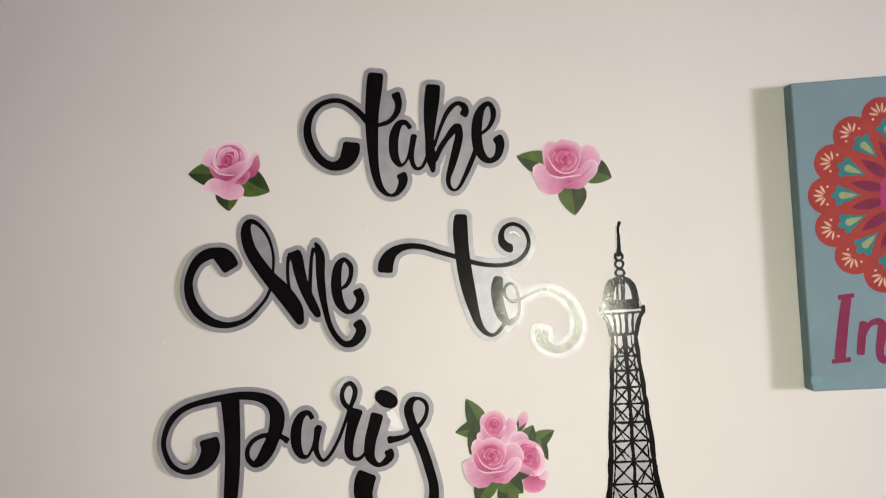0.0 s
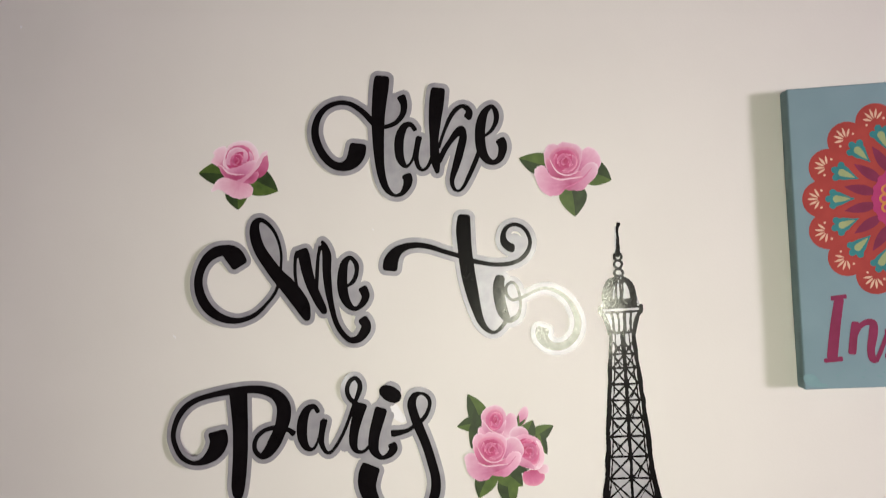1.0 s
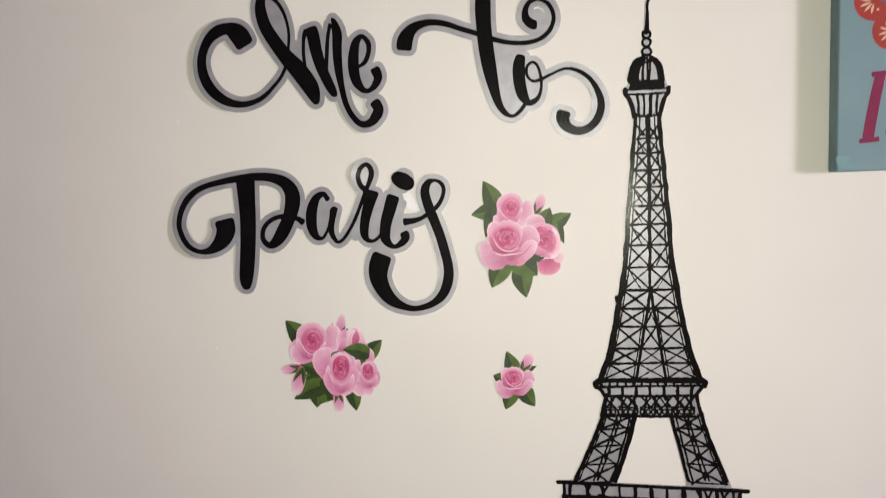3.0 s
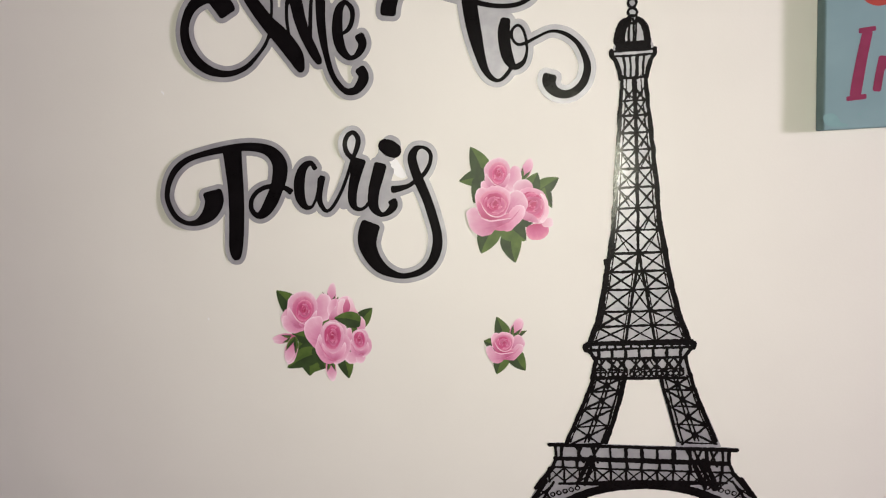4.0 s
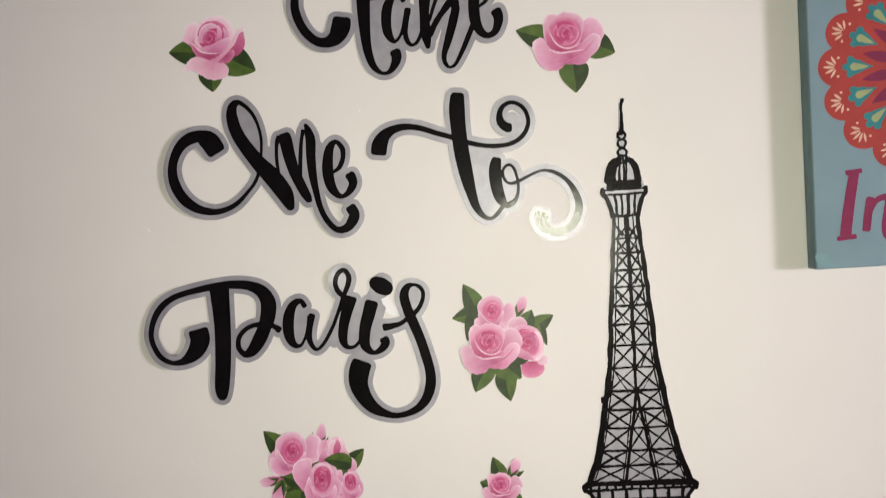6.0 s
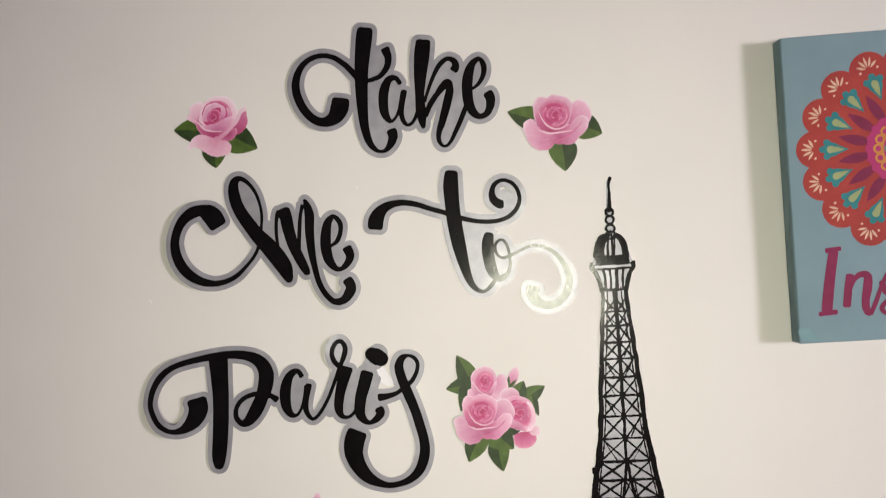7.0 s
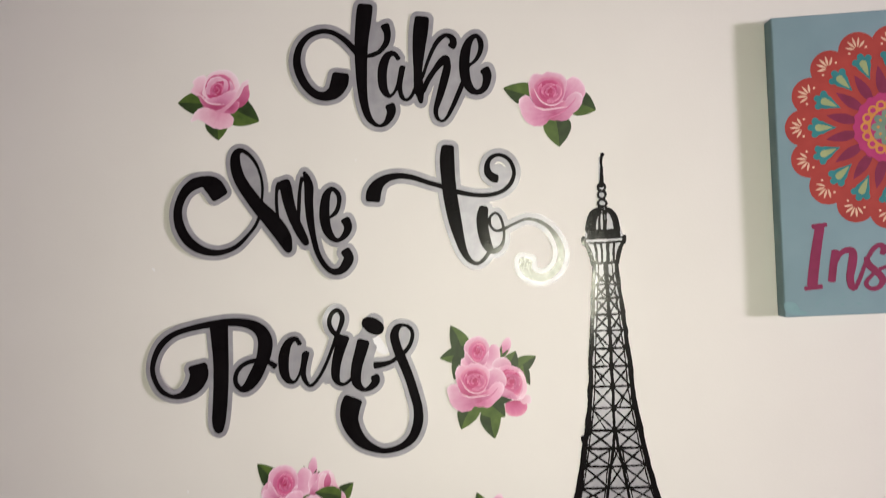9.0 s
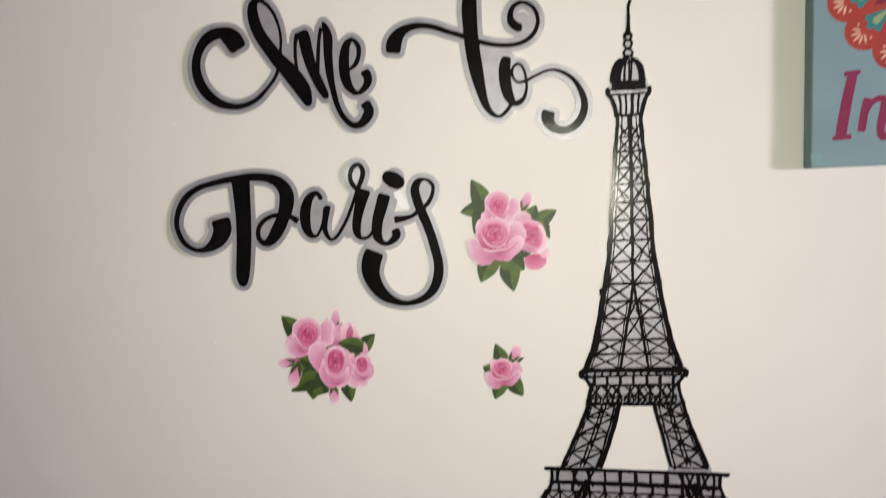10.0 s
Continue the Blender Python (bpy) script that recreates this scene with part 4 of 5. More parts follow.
def round_rose(petal, fold):
    """A round rose with a ring of petals about its eye."""
    petal("skirt_petal", PINK_OUT, (-0.15, -0.72), (-0.96, -0.54), (-0.75, -0.45), (-0.43, -0.68), (-0.00, -0.81), (0.53, -0.63), (0.44, -0.86), (0.03, -1.12), (-0.37, -1.26), (-0.77, -1.15), (-0.96, -0.84))
    petal("back_petal", PINK_OUT, (0.04, -0.15), (-0.78, -0.10), (-0.75, 0.40), (-0.40, 0.75), (0.11, 0.88), (0.49, 0.66), (0.69, 0.22), (0.66, -0.28), (0.40, -0.76), (-0.13, -0.89), (-0.56, -0.70))
    petal("cup_petal", PINK_DEEP, (0.05, -0.20), (-0.52, -0.23), (-0.49, 0.27), (-0.19, 0.59), (0.22, 0.59), (0.50, 0.25), (0.49, -0.27), (0.20, -0.67), (-0.24, -0.63))
    petal("flower_eye", PINK_IN, (0.04, -0.09), (-0.33, -0.25), (-0.29, 0.19), (0.01, 0.46), (0.36, 0.31), (0.43, -0.15), (0.19, -0.54), (-0.14, -0.56))
    heart(petal, (0.07, -0.05), (0.32, 0.44), 6, 150)
    petal("side_petal", PINK_OUT, (-0.10, -0.88), (-0.71, -0.03), (-0.49, -0.28), (-0.24, -0.60), (0.16, -0.76), (-0.12, -1.00), (-0.49, -0.83), (-0.75, -0.45))
    petal("front_petal", PINK_OUT, (0.21, -1.01), (-0.17, -0.76), (0.25, -0.56), (0.49, -0.19), (0.66, 0.02), (0.66, -0.33), (0.48, -0.72), (0.15, -0.93))
    fold(PINK_LIP, 0.05, (-0.64, -0.11), (-0.46, -0.33), (-0.21, -0.62), (0.19, -0.76))


def side_rose(petal, fold):
    """A rose seen from its side, over a deep pink petal."""
    petal("skirt_petal", PINK_DEEP, (0.41, -0.83), (0.10, -1.40), (0.07, -1.08), (0.41, -0.85), (0.87, -0.76), (1.09, -0.98), (1.02, -1.33), (0.71, -1.57), (0.34, -1.61))
    petal("outer_petal", PINK_LIP, (0.55, -0.74), (0.65, -0.71), (0.90, -0.43), (1.12, -0.48), (1.20, -0.76), (0.86, -0.90))
    petal("back_petal", PINK_OUT, (-0.07, -0.02), (-0.82, 0.28), (-0.64, 0.54), (-0.31, 0.73), (0.12, 0.73), (0.48, 0.58), (0.74, 0.16), (0.86, -0.28), (0.75, -0.69), (0.41, -0.83), (-0.09, -0.79), (-0.41, -0.60), (-0.62, -0.19))
    petal("flower_eye", PINK_IN, (-0.19, 0.06), (-0.48, -0.07), (-0.52, 0.30), (-0.26, 0.53), (0.12, 0.51), (0.45, 0.27), (0.60, -0.23), (0.48, -0.59), (0.06, -0.51), (-0.28, -0.35))
    heart(petal, (0.06, -0.03), (0.55, 0.55), 7, 170)
    petal("front_petal", PINK_OUT, (0.10, -0.90), (-0.54, -0.58), (-0.42, -0.33), (-0.07, -0.43), (0.27, -0.51), (0.53, -0.77), (0.13, -0.81), (-0.28, -0.78))
    petal("side_petal", PINK_LIP, (0.34, -0.14), (0.24, 0.57), (0.53, 0.46), (0.80, 0.04), (0.86, -0.39), (0.75, -0.69), (0.58, -0.67), (0.67, -0.27), (0.55, 0.19))


def bud_rose(petal, fold):
    """A half-open rose bud seen from its side."""
    petal("outer_petal", PINK_OUT, (-0.53, -1.97), (-0.77, -2.03), (-1.01, -1.59), (-0.90, -0.83), (-0.66, -0.39), (-0.08, -0.88), (-0.06, -1.31), (-0.41, -1.75))
    petal("back_petal", PINK_OUT, (0.48, -1.06), (-0.40, -1.25), (-0.91, -0.18), (-0.75, 0.33), (-0.27, 0.72), (0.33, 0.56), (0.76, 0.05), (1.22, -0.28), (1.46, -0.60), (0.64, -0.93), (0.06, -1.09))
    petal("inner_petal", PINK_DEEP, (0.32, -0.81), (-0.03, -0.75), (-0.38, -0.04), (-0.16, 0.45), (0.33, 0.18), (0.64, -0.55))
    petal("side_petal", PINK_LIP, (0.19, -0.87), (-0.40, -1.14), (-0.74, -0.21), (-0.62, 0.28), (-0.27, 0.34), (-0.22, -0.29), (0.03, -1.00))
    petal("side_petal", PINK_LIP, (0.58, -0.79), (0.51, -0.88), (0.36, -0.02), (-0.13, 0.62), (0.35, 0.52), (0.82, 0.03), (1.29, -0.46))


LEFT_ROSE = dict(at=(-0.551, 1.75),
    heads=[(-0.4, -0, 38.1, full_rose, -4.0492)],
    petals=[],
    leaves=[(-60.4, -17.7, -13.2, -23.5, 35), (62, -52.9, 16.4, -27.1, 42.7), (-1.2, -76.9, -3.5, -42.8, 34.7)],
    buds=[], under=[], over=[])
RIGHT_ROSE = dict(at=(-0.065, 1.709),
    heads=[(-0, 0.3, 38.8, open_rose, -4.02452)],
    petals=[],
    leaves=[(-67.9, 13, -21.2, -2.9, 32.9), (61.6, -27.5, 27.8, -12.6, 35.3), (7.7, -76.3, 4.1, -32.9, 38.6)],
    buds=[], under=[], over=[])
LARGE_BOUQUET = dict(at=(-0.19, 1.349),
    heads=[(2, -0.5, 24.3, round_rose, -4), (46.8, -45.5, 29.7, side_rose, -17.1023), (-2.6, -45.8, 35.5, open_rose, -3.0936)],
    petals=[(13, -19, 15, 10, 0), (23.5, -8.7, 10.9, 16.4, -8), (36.2, -22, 14.1, 10.9, 0)],
    leaves=[(-35.2, 38.7, -17.9, -4.7, 28.3), (-53.8, -9, -8.6, -6.8, 27), (-34.2, -41.1, -16.4, -4.8, 31.8), (85.7, -10.7, 54.6, -29.3, 23.2), (56.6, -2, 42, -30.2, 24.8), (74.5, -53.3, 65.7, -23.6, 14), (-27.2, -112.9, -7.6, -76.8, 30.4), (20.7, -128.1, 16.7, -81.3, 30.1), (37.3, -96.7, 7.1, -68, 37.8)],
    buds=[(48.1, 14.9, 33.5, -12.4, 14.7)], under=[(-20, -69.8, 47.8, -57.4, 39.7)], over=[])
FULL_BOUQUET = dict(at=(-0.416, 1.17),
    heads=[(0.1, 0.5, 16.7, bud_rose, -27.3076), (-65.3, -3.6, 30.5, round_rose, -10.2714), (14.6, -53.2, 23.2, tall_rose, 5.97), (-25.8, -47.6, 36.4, tall_rose, -2.04388)],
    petals=[(-84.8, -20.7, 14.5, 20.5, 10), (-34.8, -3.2, 13.5, 21.9, -5), (-15.8, -9, 13.5, 18.5, 20), (18.7, -28.9, 6.7, 11.7, 0), (2.1, -79.3, 11, 9.3, -10), (14.9, -78, 7.6, 10.1, -10)],
    leaves=[(-104.4, 25.9, -76.1, -10, 30.7), (38.1, -5.2, 11.8, -32, 23.3), (-64.1, -106.5, -54.6, -56, 39.5), (-98.3, -93.3, -49, -70.7, 29.3), (-4.7, -111.7, -11.8, -73.7, 23.8), (-87.3, -39.4, -47, -46.8, 25.7), (-11.5, 12.7, -23.7, -12, 13.4), (-35.2, 21.3, -24.8, -5.2, 8.4), (-39.1, -95.2, -48.1, -60.5, 25.6)],
    buds=[(-18.4, 31.4, -25.5, -3.5, 15.1), (-114.9, -49.6, -84.5, -45.5, 14.6), (-96.8, -86.4, -81, -45.6, 18.9), (-30.4, -113.6, -31, -79.9, 16.2)], under=[(-83.2, -31.9, 15.1, -54.2, 59.8), (-67.4, -27.3, -46.1, -96.7, 42.5), (-79.6, -68, -32, -61, 34.3)], over=[(-20.9, -18.9, 19, -25.5, 23.6)])
SMALL_ROSE = dict(at=(-0.19, 1.104),
    heads=[(0.4, 0.2, 23.4, open_rose, -1.99352)],
    petals=[],
    leaves=[(-9.6, 42.1, 1.3, 2.7, 24.2), (-30.1, 6.3, -5.4, -2.1, 21.9), (-13.4, -44.6, 0.4, -14, 22.8), (29, -40, 11.9, -11, 24.2), (33.5, 19.8, 9.6, 7.4, 10.4)],
    buds=[(25.5, 36.6, 11.4, 10.7, 15.2)], under=[], over=[])


def petal_mesh(name, parent, cx, cz, a, b, turn, layer, mat, root, rng, bite=0.06, tip=0.0):
    """A printed petal: an uneven oval whose v runs from root (the flower's eye) to the rim."""
    n, rings = 30, 5
    turn = math.radians(turn)
    ph = [rng.uniform(0, 6.3) for _ in range(3)]
    out = math.atan2(cz - root[1], cx - root[0]) - turn + rng.uniform(-0.5, 0.5)
    rim = []
    for k in range(n):
        t = 2 * math.pi * k / n
        r = 1 + bite * math.sin(2 * t + ph[0]) + bite * 0.6 * math.sin(3 * t + ph[1]) + bite * 0.3 * math.sin(7 * t + ph[2]) + tip * max(0.0, math.cos(t - out)) ** 9
        u, w = a * r * math.cos(t), b * r * math.sin(t)
        rim.append((cx + u * math.cos(turn) - w * math.sin(turn), cz + u * math.sin(turn) + w * math.cos(turn)))
    far = max(math.hypot(x - root[0], z - root[1]) for x, z in rim)
    verts, uvs, faces = [], [], []
    for q in range(rings + 1):
        s = q / rings
        for x, z in rim:
            px, pz = cx + (x - cx) * s, cz + (z - cz) * s
            d = math.hypot(px - root[0], pz - root[1]) / far
            verts.append((px / 1000, -layer, pz / 1000))
            uvs.append((0.5, max(0.0, min(1.0, d)) * (0.78 + 0.22 * s ** 4)))
    for q in range(rings):
        for k in range(n):
            m = (k + 1) % n
            if q == 0:
                faces.append((k, n + k, n + m))
            else:
                faces.append((q * n + k, (q + 1) * n + k, (q + 1) * n + m, q * n + m))
    base = len(verts)
    for x, z in rim:
        verts.append((x / 1000, -layer + 0.00008, z / 1000))
        uvs.append((0.5, 1.0))
    for k in range(n):
        m = (k + 1) % n
        faces.append((rings * n + k, base + k, base + m, rings * n + m))
    return mesh_object(name, verts, faces, mat, parent, uvs=uvs)


def closed_curve(points, steps=5):
    """A smooth closed outline through a few control points."""
    n, out = len(points), []
    for k in range(n):
        p, q, r, s = (points[(k + d) % n] for d in (-1, 0, 1, 2))
        for m in range(steps):
            t = m / steps
            out.append(tuple(0.5 * (2 * q[c] + (r[c] - p[c]) * t + (2 * p[c] - 5 * q[c] + 4 * r[c] - s[c]) * t * t + (3 * q[c] - p[c] - 3 * r[c] + s[c]) * t ** 3) for c in (0, 1)))
    return out


def curved_petal(name, parent, outline, root, layer, mat):
    """A printed petal inside a closed outline: deep at its root, paler outwards and palest along its rim."""
    rim = np.array(closed_curve(outline))
    size = np.ptp(rim[:, 0])
    k = np.arange(len(rim))
    rim += 0.008 * size * np.column_stack([np.sin(0.9 * k + rim[:, 0]), np.sin(1.3 * k + rim[:, 1])])
    far = np.hypot(rim[:, 0] - root[0], rim[:, 1] - root[1]).max()
    middle = rim.mean(0) - root
    ahead = math.atan2(middle[1], middle[0])

    def tint(x, z):
        d = np.hypot(x - root[0], z - root[1]) / far
        u = (np.arctan2(z - root[1], x - root[0]) - ahead + math.pi) % (2 * math.pi) / (2 * math.pi)
        v = 0.02 + 0.76 * d + 0.26 * d * d * np.exp(-edge_distance(rim, x, z) / (0.03 * size + 0.4))
        return np.column_stack([u, np.clip(v, 0, 1)])

    s = Sheet(rim.min(0) - 2, rim.max(0) + 2, 0.8)
    return s.polygon(rim).mesh(name, mat, parent, layer, 0.00008, tint=tint)


def petal_fold(name, parent, points, width, layer, mat):
    """The rolled edge of a petal: a tapering ribbon, pale along its middle."""
    path = []
    for k in range(len(points) - 1):
        p, q, r, s = (points[min(max(k + d, 0), len(points) - 1)] for d in (-1, 0, 1, 2))
        for m in range(6):
            t = m / 6
            path.append(tuple(0.5 * (2 * q[c] + (r[c] - p[c]) * t + (2 * p[c] - 5 * q[c] + 4 * r[c] - s[c]) * t * t + (3 * q[c] - p[c] - 3 * r[c] + s[c]) * t ** 3) for c in (0, 1)))
    path.append(points[-1])
    n = len(path)
    verts, uvs, faces = [], [], []
    for k, (x, z) in enumerate(path):
        (ax, az), (bx, bz) = path[max(k - 1, 0)], path[min(k + 1, n - 1)]
        d = math.hypot(bx - ax, bz - az) or 1
        ox, oz = -(bz - az) / d, (bx - ax) / d
        w = 0.5 * width * math.sin(math.pi * min(max(k / (n - 1), 0.03), 0.97)) ** 0.6
        for s, v in ((-1.0, 0.50), (-0.4, 0.74), (0.2, 0.64), (1.0, 0.42)):
            verts.append(((x + ox * w * s) / 1000, -layer, (z + oz * w * s) / 1000))
            uvs.append((k / n, v))
    for k in range(n - 1):
        for s in range(3):
            faces.append((4 * k + s, 4 * k + s + 1, 4 * k + s + 5, 4 * k + s + 4))
    return mesh_object(name, verts, faces, mat, parent, uvs=uvs)


def leaf_mesh(parent, tip, base, width, layer, rng, single=False):
    """A pointed leaf with a saw-toothed edge, its two halves in two greens."""
    (tx, tz), (bx, bz) = tip, base
    dx, dz = tx - bx, tz - bz
    length = math.hypot(dx, dz) or 1
    dx, dz = dx / length, dz / length
    n = 34
    bend = rng.uniform(-0.06, 0.06) * length
    flip = rng.random() < 0.5
    leaf = None
    for s in (-1, 1):
        verts, faces = [], []
        for k in range(n + 1):
            t = k / n
            w = 0.5 * width * (t + 0.05) ** 0.48 * (1 - t) ** 0.95 / 0.415
            if k == n:
                w = 0.0
            w = max(0.0, w - (0.95 if k % 2 else 0.0))
            c = bend * math.sin(math.pi * t)
            for o in (c, c + s * w):
                verts.append(((bx + dx * length * t - dz * o) / 1000, -layer, (bz + dz * length * t + dx * o) / 1000))
        faces = [(2 * k, 2 * k + 1, 2 * k + 3, 2 * k + 2) for k in range(n)]
        half_leaf = mesh_object("leaf_half" if leaf or single else "leaf", verts, faces, LEAF_LIGHT if (s > 0) == flip else LEAF_DARK, parent if single else leaf or parent)
        leaf = leaf or half_leaf


def rose_decal(name, spec, label, seed, group="rose decals on the wall"):
    rng = random.Random(seed)
    top = thing(name, (spec["at"][0], 0, spec["at"][1]), label, "wall decal", group)
    # cut film under the print
    strokes = [[(x, z, 1.25 * r), (x + 0.5, z, 1.25 * r)] for x, z, r, _, _ in spec["heads"]]
    strokes += [[(x, z, 1.7 * min(a, b)), (x + 0.5, z, 1.7 * min(a, b))] for x, z, a, b, _ in spec["petals"]]
    for x, z, u, v, w in spec["leaves"] + spec["buds"]:
        strokes.append([(x + 0.12 * (u - x), z + 0.12 * (v - z), 2), ((x + u) / 2, (z + v) / 2, 0.75 * w), (u, v, 0.55 * w)])
    sheet = Sheet(*bounds(strokes, 3), 1.0)
    for s in strokes:
        sheet.pen(s, 0.5, cut=False)
    sheet.mesh("film_backing", CLEAR, top, 0.0004, 0.00035, None, "pale cut film")
    layer = 0.0005
    for x, z, u, v, w in spec["under"] + spec["leaves"]:
        layer += 0.000015
        leaf_mesh(top, (x, z), (u, v), w, layer, rng)
    layer = 0.0008
    for x, z, u, v, w in spec["buds"]:
        a = math.degrees(math.atan2(z - v, x - u))
        bud = None
        for off in (0.0, 0.35):
            layer += 0.00002
            made = petal_mesh("bud_petal" if bud else "rose_bud", bud or top, (x + u) / 2, (z + v) / 2 + off * w * 0.4, 0.5 * math.hypot(x - u, z - v), w * (0.5 - 0.3 * off), a, layer, PINK_OUT, (u, v), rng)
            bud = bud or made
        for side in (-1, 1):
            layer += 0.000015
            off = side * 0.42 * w
            nx, nz = -(z - v) / math.hypot(x - u, z - v), (x - u) / math.hypot(x - u, z - v)
            leaf_mesh(bud, (u + 0.6 * (x - u) + off * nx, v + 0.6 * (z - v) + off * nz), (u, v), 0.4 * w, layer, rng, True)
    for x, z, a, b, turn in spec["petals"]:
        layer += 0.00002
        near = min(spec["heads"], key=lambda h: math.hypot(h[0] - x, h[1] - z))
        petal_mesh("outer_petal", top, x, z, a, b, turn, layer, PINK_OUT, near[:2], rng)
    for cx, cz, r, shape, turn in spec["heads"]:
        cs, sn = r * math.cos(math.radians(turn)), r * math.sin(math.radians(turn))

        head = None

        def at(p):
            return cx + p[0] * cs - p[1] * sn, cz + p[0] * sn + p[1] * cs

        def petal(name, mat, root, *outline):
            nonlocal layer, head
            layer += 0.00002
            made = curved_petal(name if head else "rose_head", head or top, [at(p) for p in outline], at(root), layer, mat)
            head = head or made

        def fold(mat, width, *points):
            nonlocal layer
            layer += 0.00002
            petal_fold("petal_fold", head, [at(p) for p in points], width * r, layer, mat)

        shape(petal, fold)
    for x, z, u, v, w in spec["over"]:
        layer += 0.00002
        leaf_mesh(top, (x, z), (u, v), w, layer, rng)
    return top


rose_decal("rose_decal", LEFT_ROSE, "single pink rose with three green leaves", 3)
rose_decal("rose_decal", RIGHT_ROSE, "large single pink rose with three spread leaves", 5)
rose_decal("rose_bouquet_decal", LARGE_BOUQUET, "three pink roses with a bud and green leaves", 8)
rose_decal("rose_bouquet_decal", FULL_BOUQUET, "full bunch of four pink roses with buds", 11)
rose_decal("rose_decal", SMALL_ROSE, "small pink rose with one bud and leaves", 13)


# ---- the stretched canvas: mm from its middle ----
CANVAS_I = [[(-99.8, -81.8, 6.6), (-79.3, -79.9, 5.8)],
    [(-88.8, -81.3, 12.4), (-94.6, -110.6, 13.2), (-99.6, -140.7, 13.9), (-102.8, -163.4, 13.9)],
    [(-113.2, -164.8, 5.9), (-88.9, -162.9, 6.6)]]
CANVAS_N = [[(-69.9, -114.1, 10.2), (-73.7, -134.4, 10.2), (-77, -157.8, 10.2)],
    [(-71.5, -134.5, 4.4), (-65.1, -121.2, 6.5), (-56.1, -115.6, 8), (-48.2, -118.2, 10.2), (-48.8, -131.8, 11.6), (-52.6, -150.6, 10.2), (-51.7, -163.5, 9.4), (-46.1, -168.3, 7.3)]]
CANVAS_S = [[(-47.6, -169, 5.8), (-39.6, -152.7, 5.8), (-31.5, -132.7, 5.1), (-22.1, -116.6, 6.5), (-13.8, -110.9, 6.5), (-7.5, -115, 8.7), (-10.8, -123.9, 7.2)],
    [(-31.1, -125.2, 6.5), (-28, -136.6, 9.4), (-17, -147.8, 9.4), (-10.9, -157.9, 8.7), (-17.1, -167.4, 6.5), (-27.3, -168.4, 5.8), (-32.8, -161.4, 5.8), (-25.8, -151.9, 5.1), (-14.6, -143.4, 5.1), (-2.9, -139.4, 5)]]
DEPTH = 0.0235


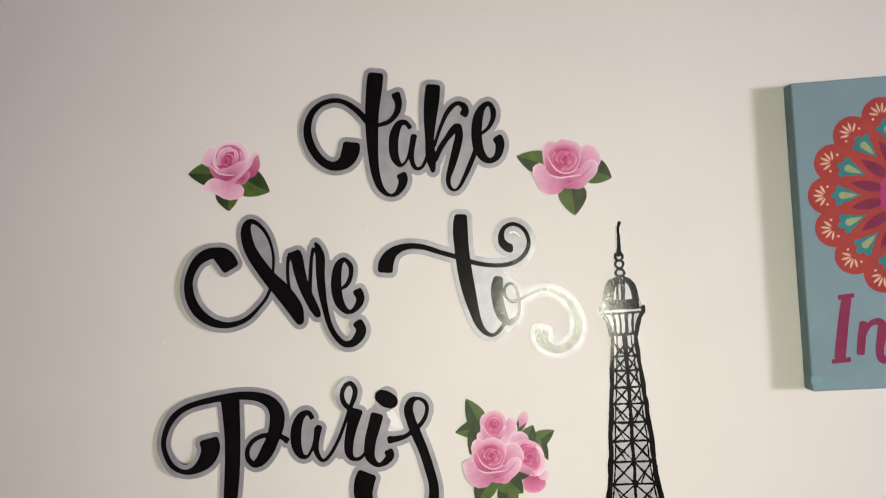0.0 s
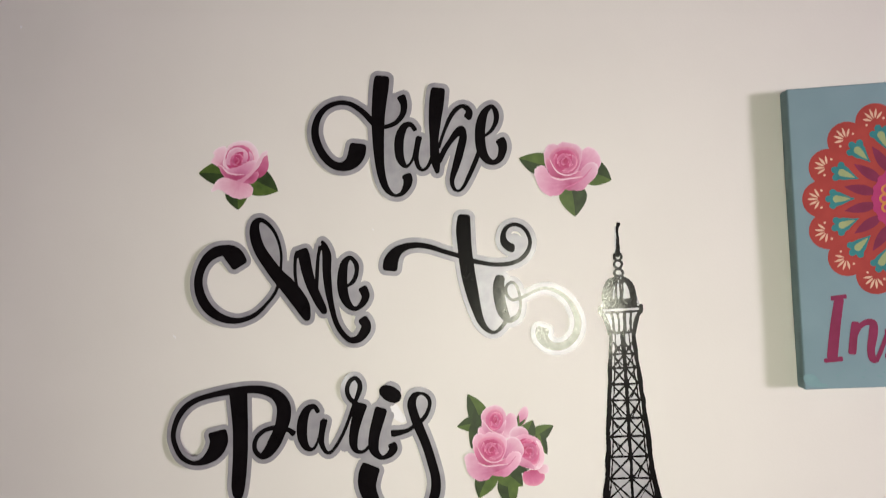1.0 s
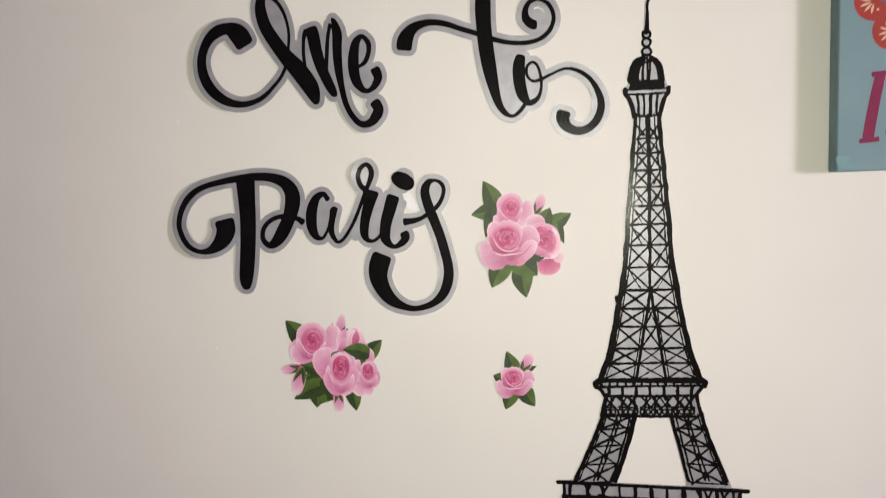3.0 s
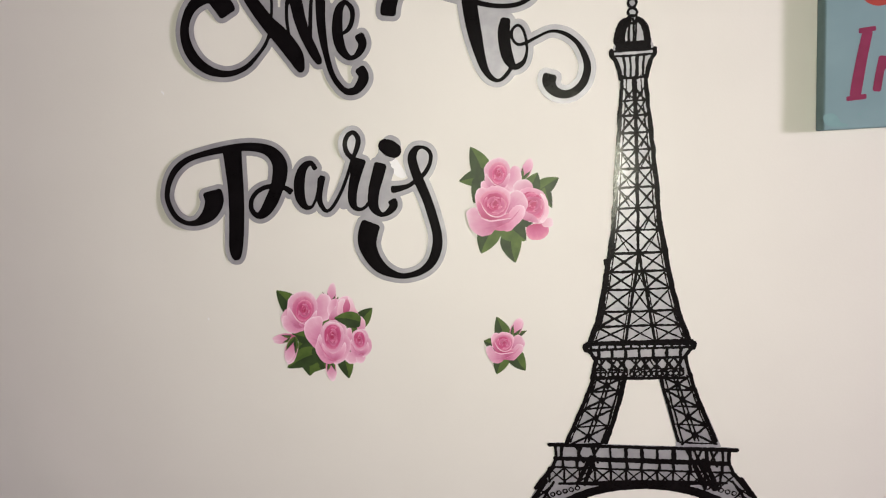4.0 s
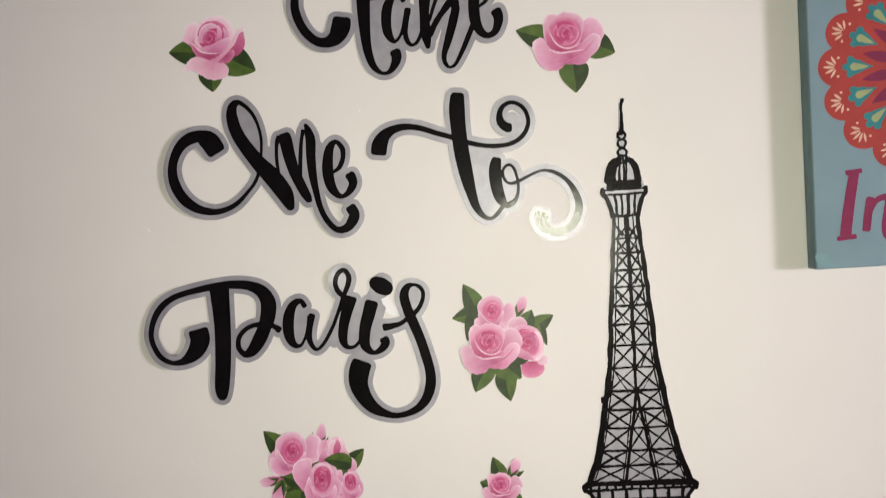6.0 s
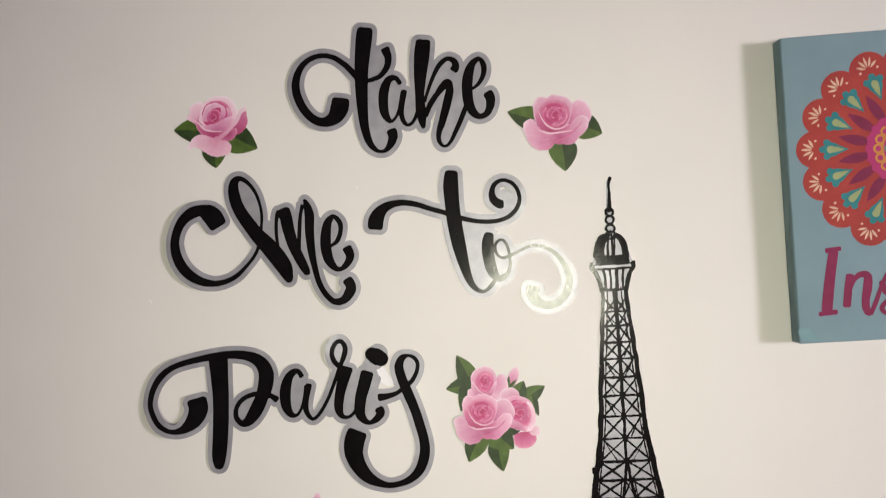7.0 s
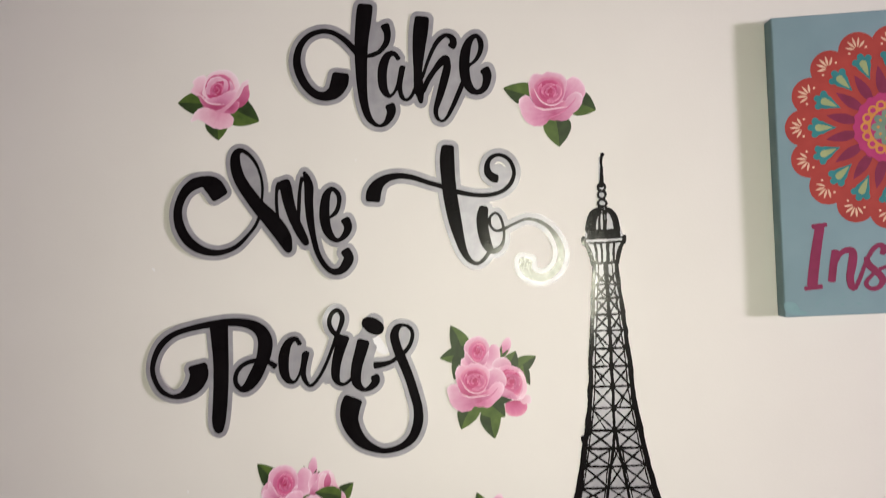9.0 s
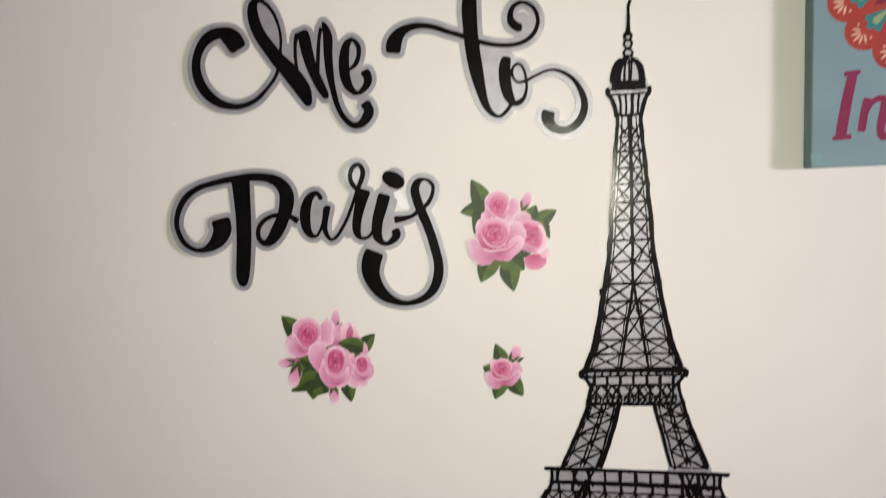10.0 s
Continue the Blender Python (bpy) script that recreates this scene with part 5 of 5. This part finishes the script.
def canvas_picture():
    w, h, d, r = 0.280, 0.406, DEPTH, 0.0025
    top = thing("canvas_picture", (0.371, 0, 1.5835), "blue stretched canvas print with a red mandala", "wall art")
    bm = bmesh.new()
    bmesh.ops.create_cube(bm, size=1.0)
    for v in bm.verts:
        v.co = (v.co.x * w, (v.co.y - 0.5) * (d - 0.001) - 0.001, v.co.z * h)
    edges = [e for e in bm.edges if all(v.co.y < -d / 2 for v in e.verts) or abs(e.verts[0].co.y - e.verts[1].co.y) > d / 2]
    bmesh.ops.bevel(bm, geom=edges, offset=r, segments=4, profile=0.5, affect="EDGES")
    me = bpy.data.meshes.new("stretched_canvas")
    bm.to_mesh(me)
    bm.free()
    me.materials.append(SKY_BLUE)
    me.materials.append(EDGE_BLUE)
    for p in me.polygons:
        p.use_smooth = True
        p.material_index = 1 if p.normal.y > -0.5 else 0
    ob = new("stretched_canvas", me)
    ob.parent = top
    tagged(ob, label="blue canvas wrapped over its frame")

    cx, cz, n, big = 7.3, 46.0, 16, 1.05
    face = d

    def flat(name, strokes, mat, layer, label="", res=0.6, parent=top, cut=False):
        s = Sheet(*bounds(strokes, 2), res)
        for p in strokes:
            s.pen(p, cut=cut, smooth=len(p) > 2)
        return s.mesh(name, mat, parent, face + layer, 0.00012, None, label)

    def polar(r, a, off=0.0):
        a, r, off = a - 0.054, r * big, off * big
        return cx + r * math.cos(a) - off * math.sin(a), cz + r * math.sin(a) + off * math.cos(a)

    disc = [[(cx, cz, 227), (cx + 0.5, cz, 227)]]
    for k in range(n):
        x, z = polar(105.5, 2 * math.pi * k / n)
        disc.append([(x, z, 50), (x + 0.3, z, 50)])
    mandala = flat("mandala_disc", disc, RED, 0.00015, "scalloped red disc", 0.8)
    for k in range(n):
        a = 2 * math.pi * k / n
        for q in range(5):
            b = (q - 2) * 0.55
            x0, z0 = polar(107 + 4 * math.cos(b), a, 4.0 * math.sin(b))
            x1, z1 = polar(107 + 15.5 * math.cos(b), a, 13.5 * math.sin(b))
            flat("fan_petal", [[(x0, z0, 1.0), ((x0 + x1) / 2, (z0 + z1) / 2, 3.2), (x1, z1, 1.2)]], CREAM, 0.0003, res=0.5, parent=mandala)
        for s in (-1, 1):
            x, z = polar(106, a, s * 11)
            flat("fan_dot", [[(x, z, 3.0), (x + 0.2, z, 3.0)]], CREAM, 0.0003, res=0.5, parent=mandala)
        drop = [[(*polar(66, a), 1.0), (*polar(76, a), 9), (*polar(87, a), 20)]]
        for s, r in ((-1, 92), (0, 97), (1, 92)):
            drop.append([(*polar(86, a), 9), (*polar(r, a, s * 8.5), 9)])
        flat("teal_drop", drop, TEAL, 0.0003, "teal heart-shaped drop", parent=mandala)
        flat("sage_drop", [[(*polar(71, a), 0.9), (*polar(79, a), 6), (*polar(87.5, a), 9.5)]], SAGE, 0.00045, parent=mandala)
        c = a + math.pi / n
        flat("plum_petal", [[(*polar(42, c), 7), (*polar(55, c), 13.5), (*polar(67, c), 10), (*polar(79, c), 1.0)]], PLUM, 0.0003, "dark plum pointed petal", parent=mandala)
    ring = [[(cx, cz, 92), (cx + 0.5, cz, 92)]]
    for k in range(20):
        x, z = polar(40.5, 2 * math.pi * k / 20)
        ring.append([(x, z, 11), (x + 0.2, z, 11)])
    flat("magenta_centre", ring, MAGENTA, 0.0005, "bright magenta centre disc", parent=mandala)
    lace = []
    for k in range(16):
        a = 2 * math.pi * k / 16
        lace.append([(*polar(30 + 5 * math.sin(t), a, 5 * math.cos(t)), 2.9) for t in np.linspace(-1.2, 4.3, 9)])
        lace.append([(*polar(25.5, a), 3.2), (*polar(25.5, a + 0.2), 3.2), (*polar(25.5, a + 0.4), 3.2)])
    flat("orange_lace", lace, ORANGE, 0.0007, "orange looped ring", parent=mandala)
    flat("teal_rosette", [[(cx, cz, 38), (cx + 0.5, cz, 38)]] + [[(*polar(18, 2 * math.pi * k / 10), 10), (*polar(18.3, 2 * math.pi * k / 10), 10)] for k in range(10)], MUTED, 0.0007, "muted green rosette", parent=mandala)
    for k in range(10):
        flat("orange_dot", [[(*polar(14.5, 2 * math.pi * k / 10), 3.6), (*polar(14.9, 2 * math.pi * k / 10), 3.6)]], ORANGE, 0.0009, parent=mandala)
    flat("magenta_eye", [[(cx, cz, 13), (cx + 0.3, cz, 13)]], MAGENTA, 0.0009, parent=mandala)
    for k, (char, strokes) in enumerate((("I", CANVAS_I), ("n", CANVAS_N), ("s", CANVAS_S))):
        flat("letter", strokes, WORD_PLUM, 0.0003 + 0.00003 * k, "painted plum letter " + char, 0.5, cut=True)
    flat("worn_patch", [[(-138, -186, 6), (-131, -190, 16), (-122, -196, 7), (-112, -198, 3)]], WORN_BLUE, 0.0002, "rubbed darker teal corner")
    rng = random.Random(4)
    specks = []
    for _ in range(26):
        x, z, q = rng.uniform(-100, 20), rng.uniform(-190, -172), rng.uniform(0.6, 2.2)
        specks.append([(x, z, q), (x + rng.uniform(0.5, 2.5), z + rng.uniform(-0.4, 0.4), q)])
    flat("paint_specks", specks, WORN_BLUE, 0.0002, "small darker paint specks", 0.4)
    return top


canvas_picture()
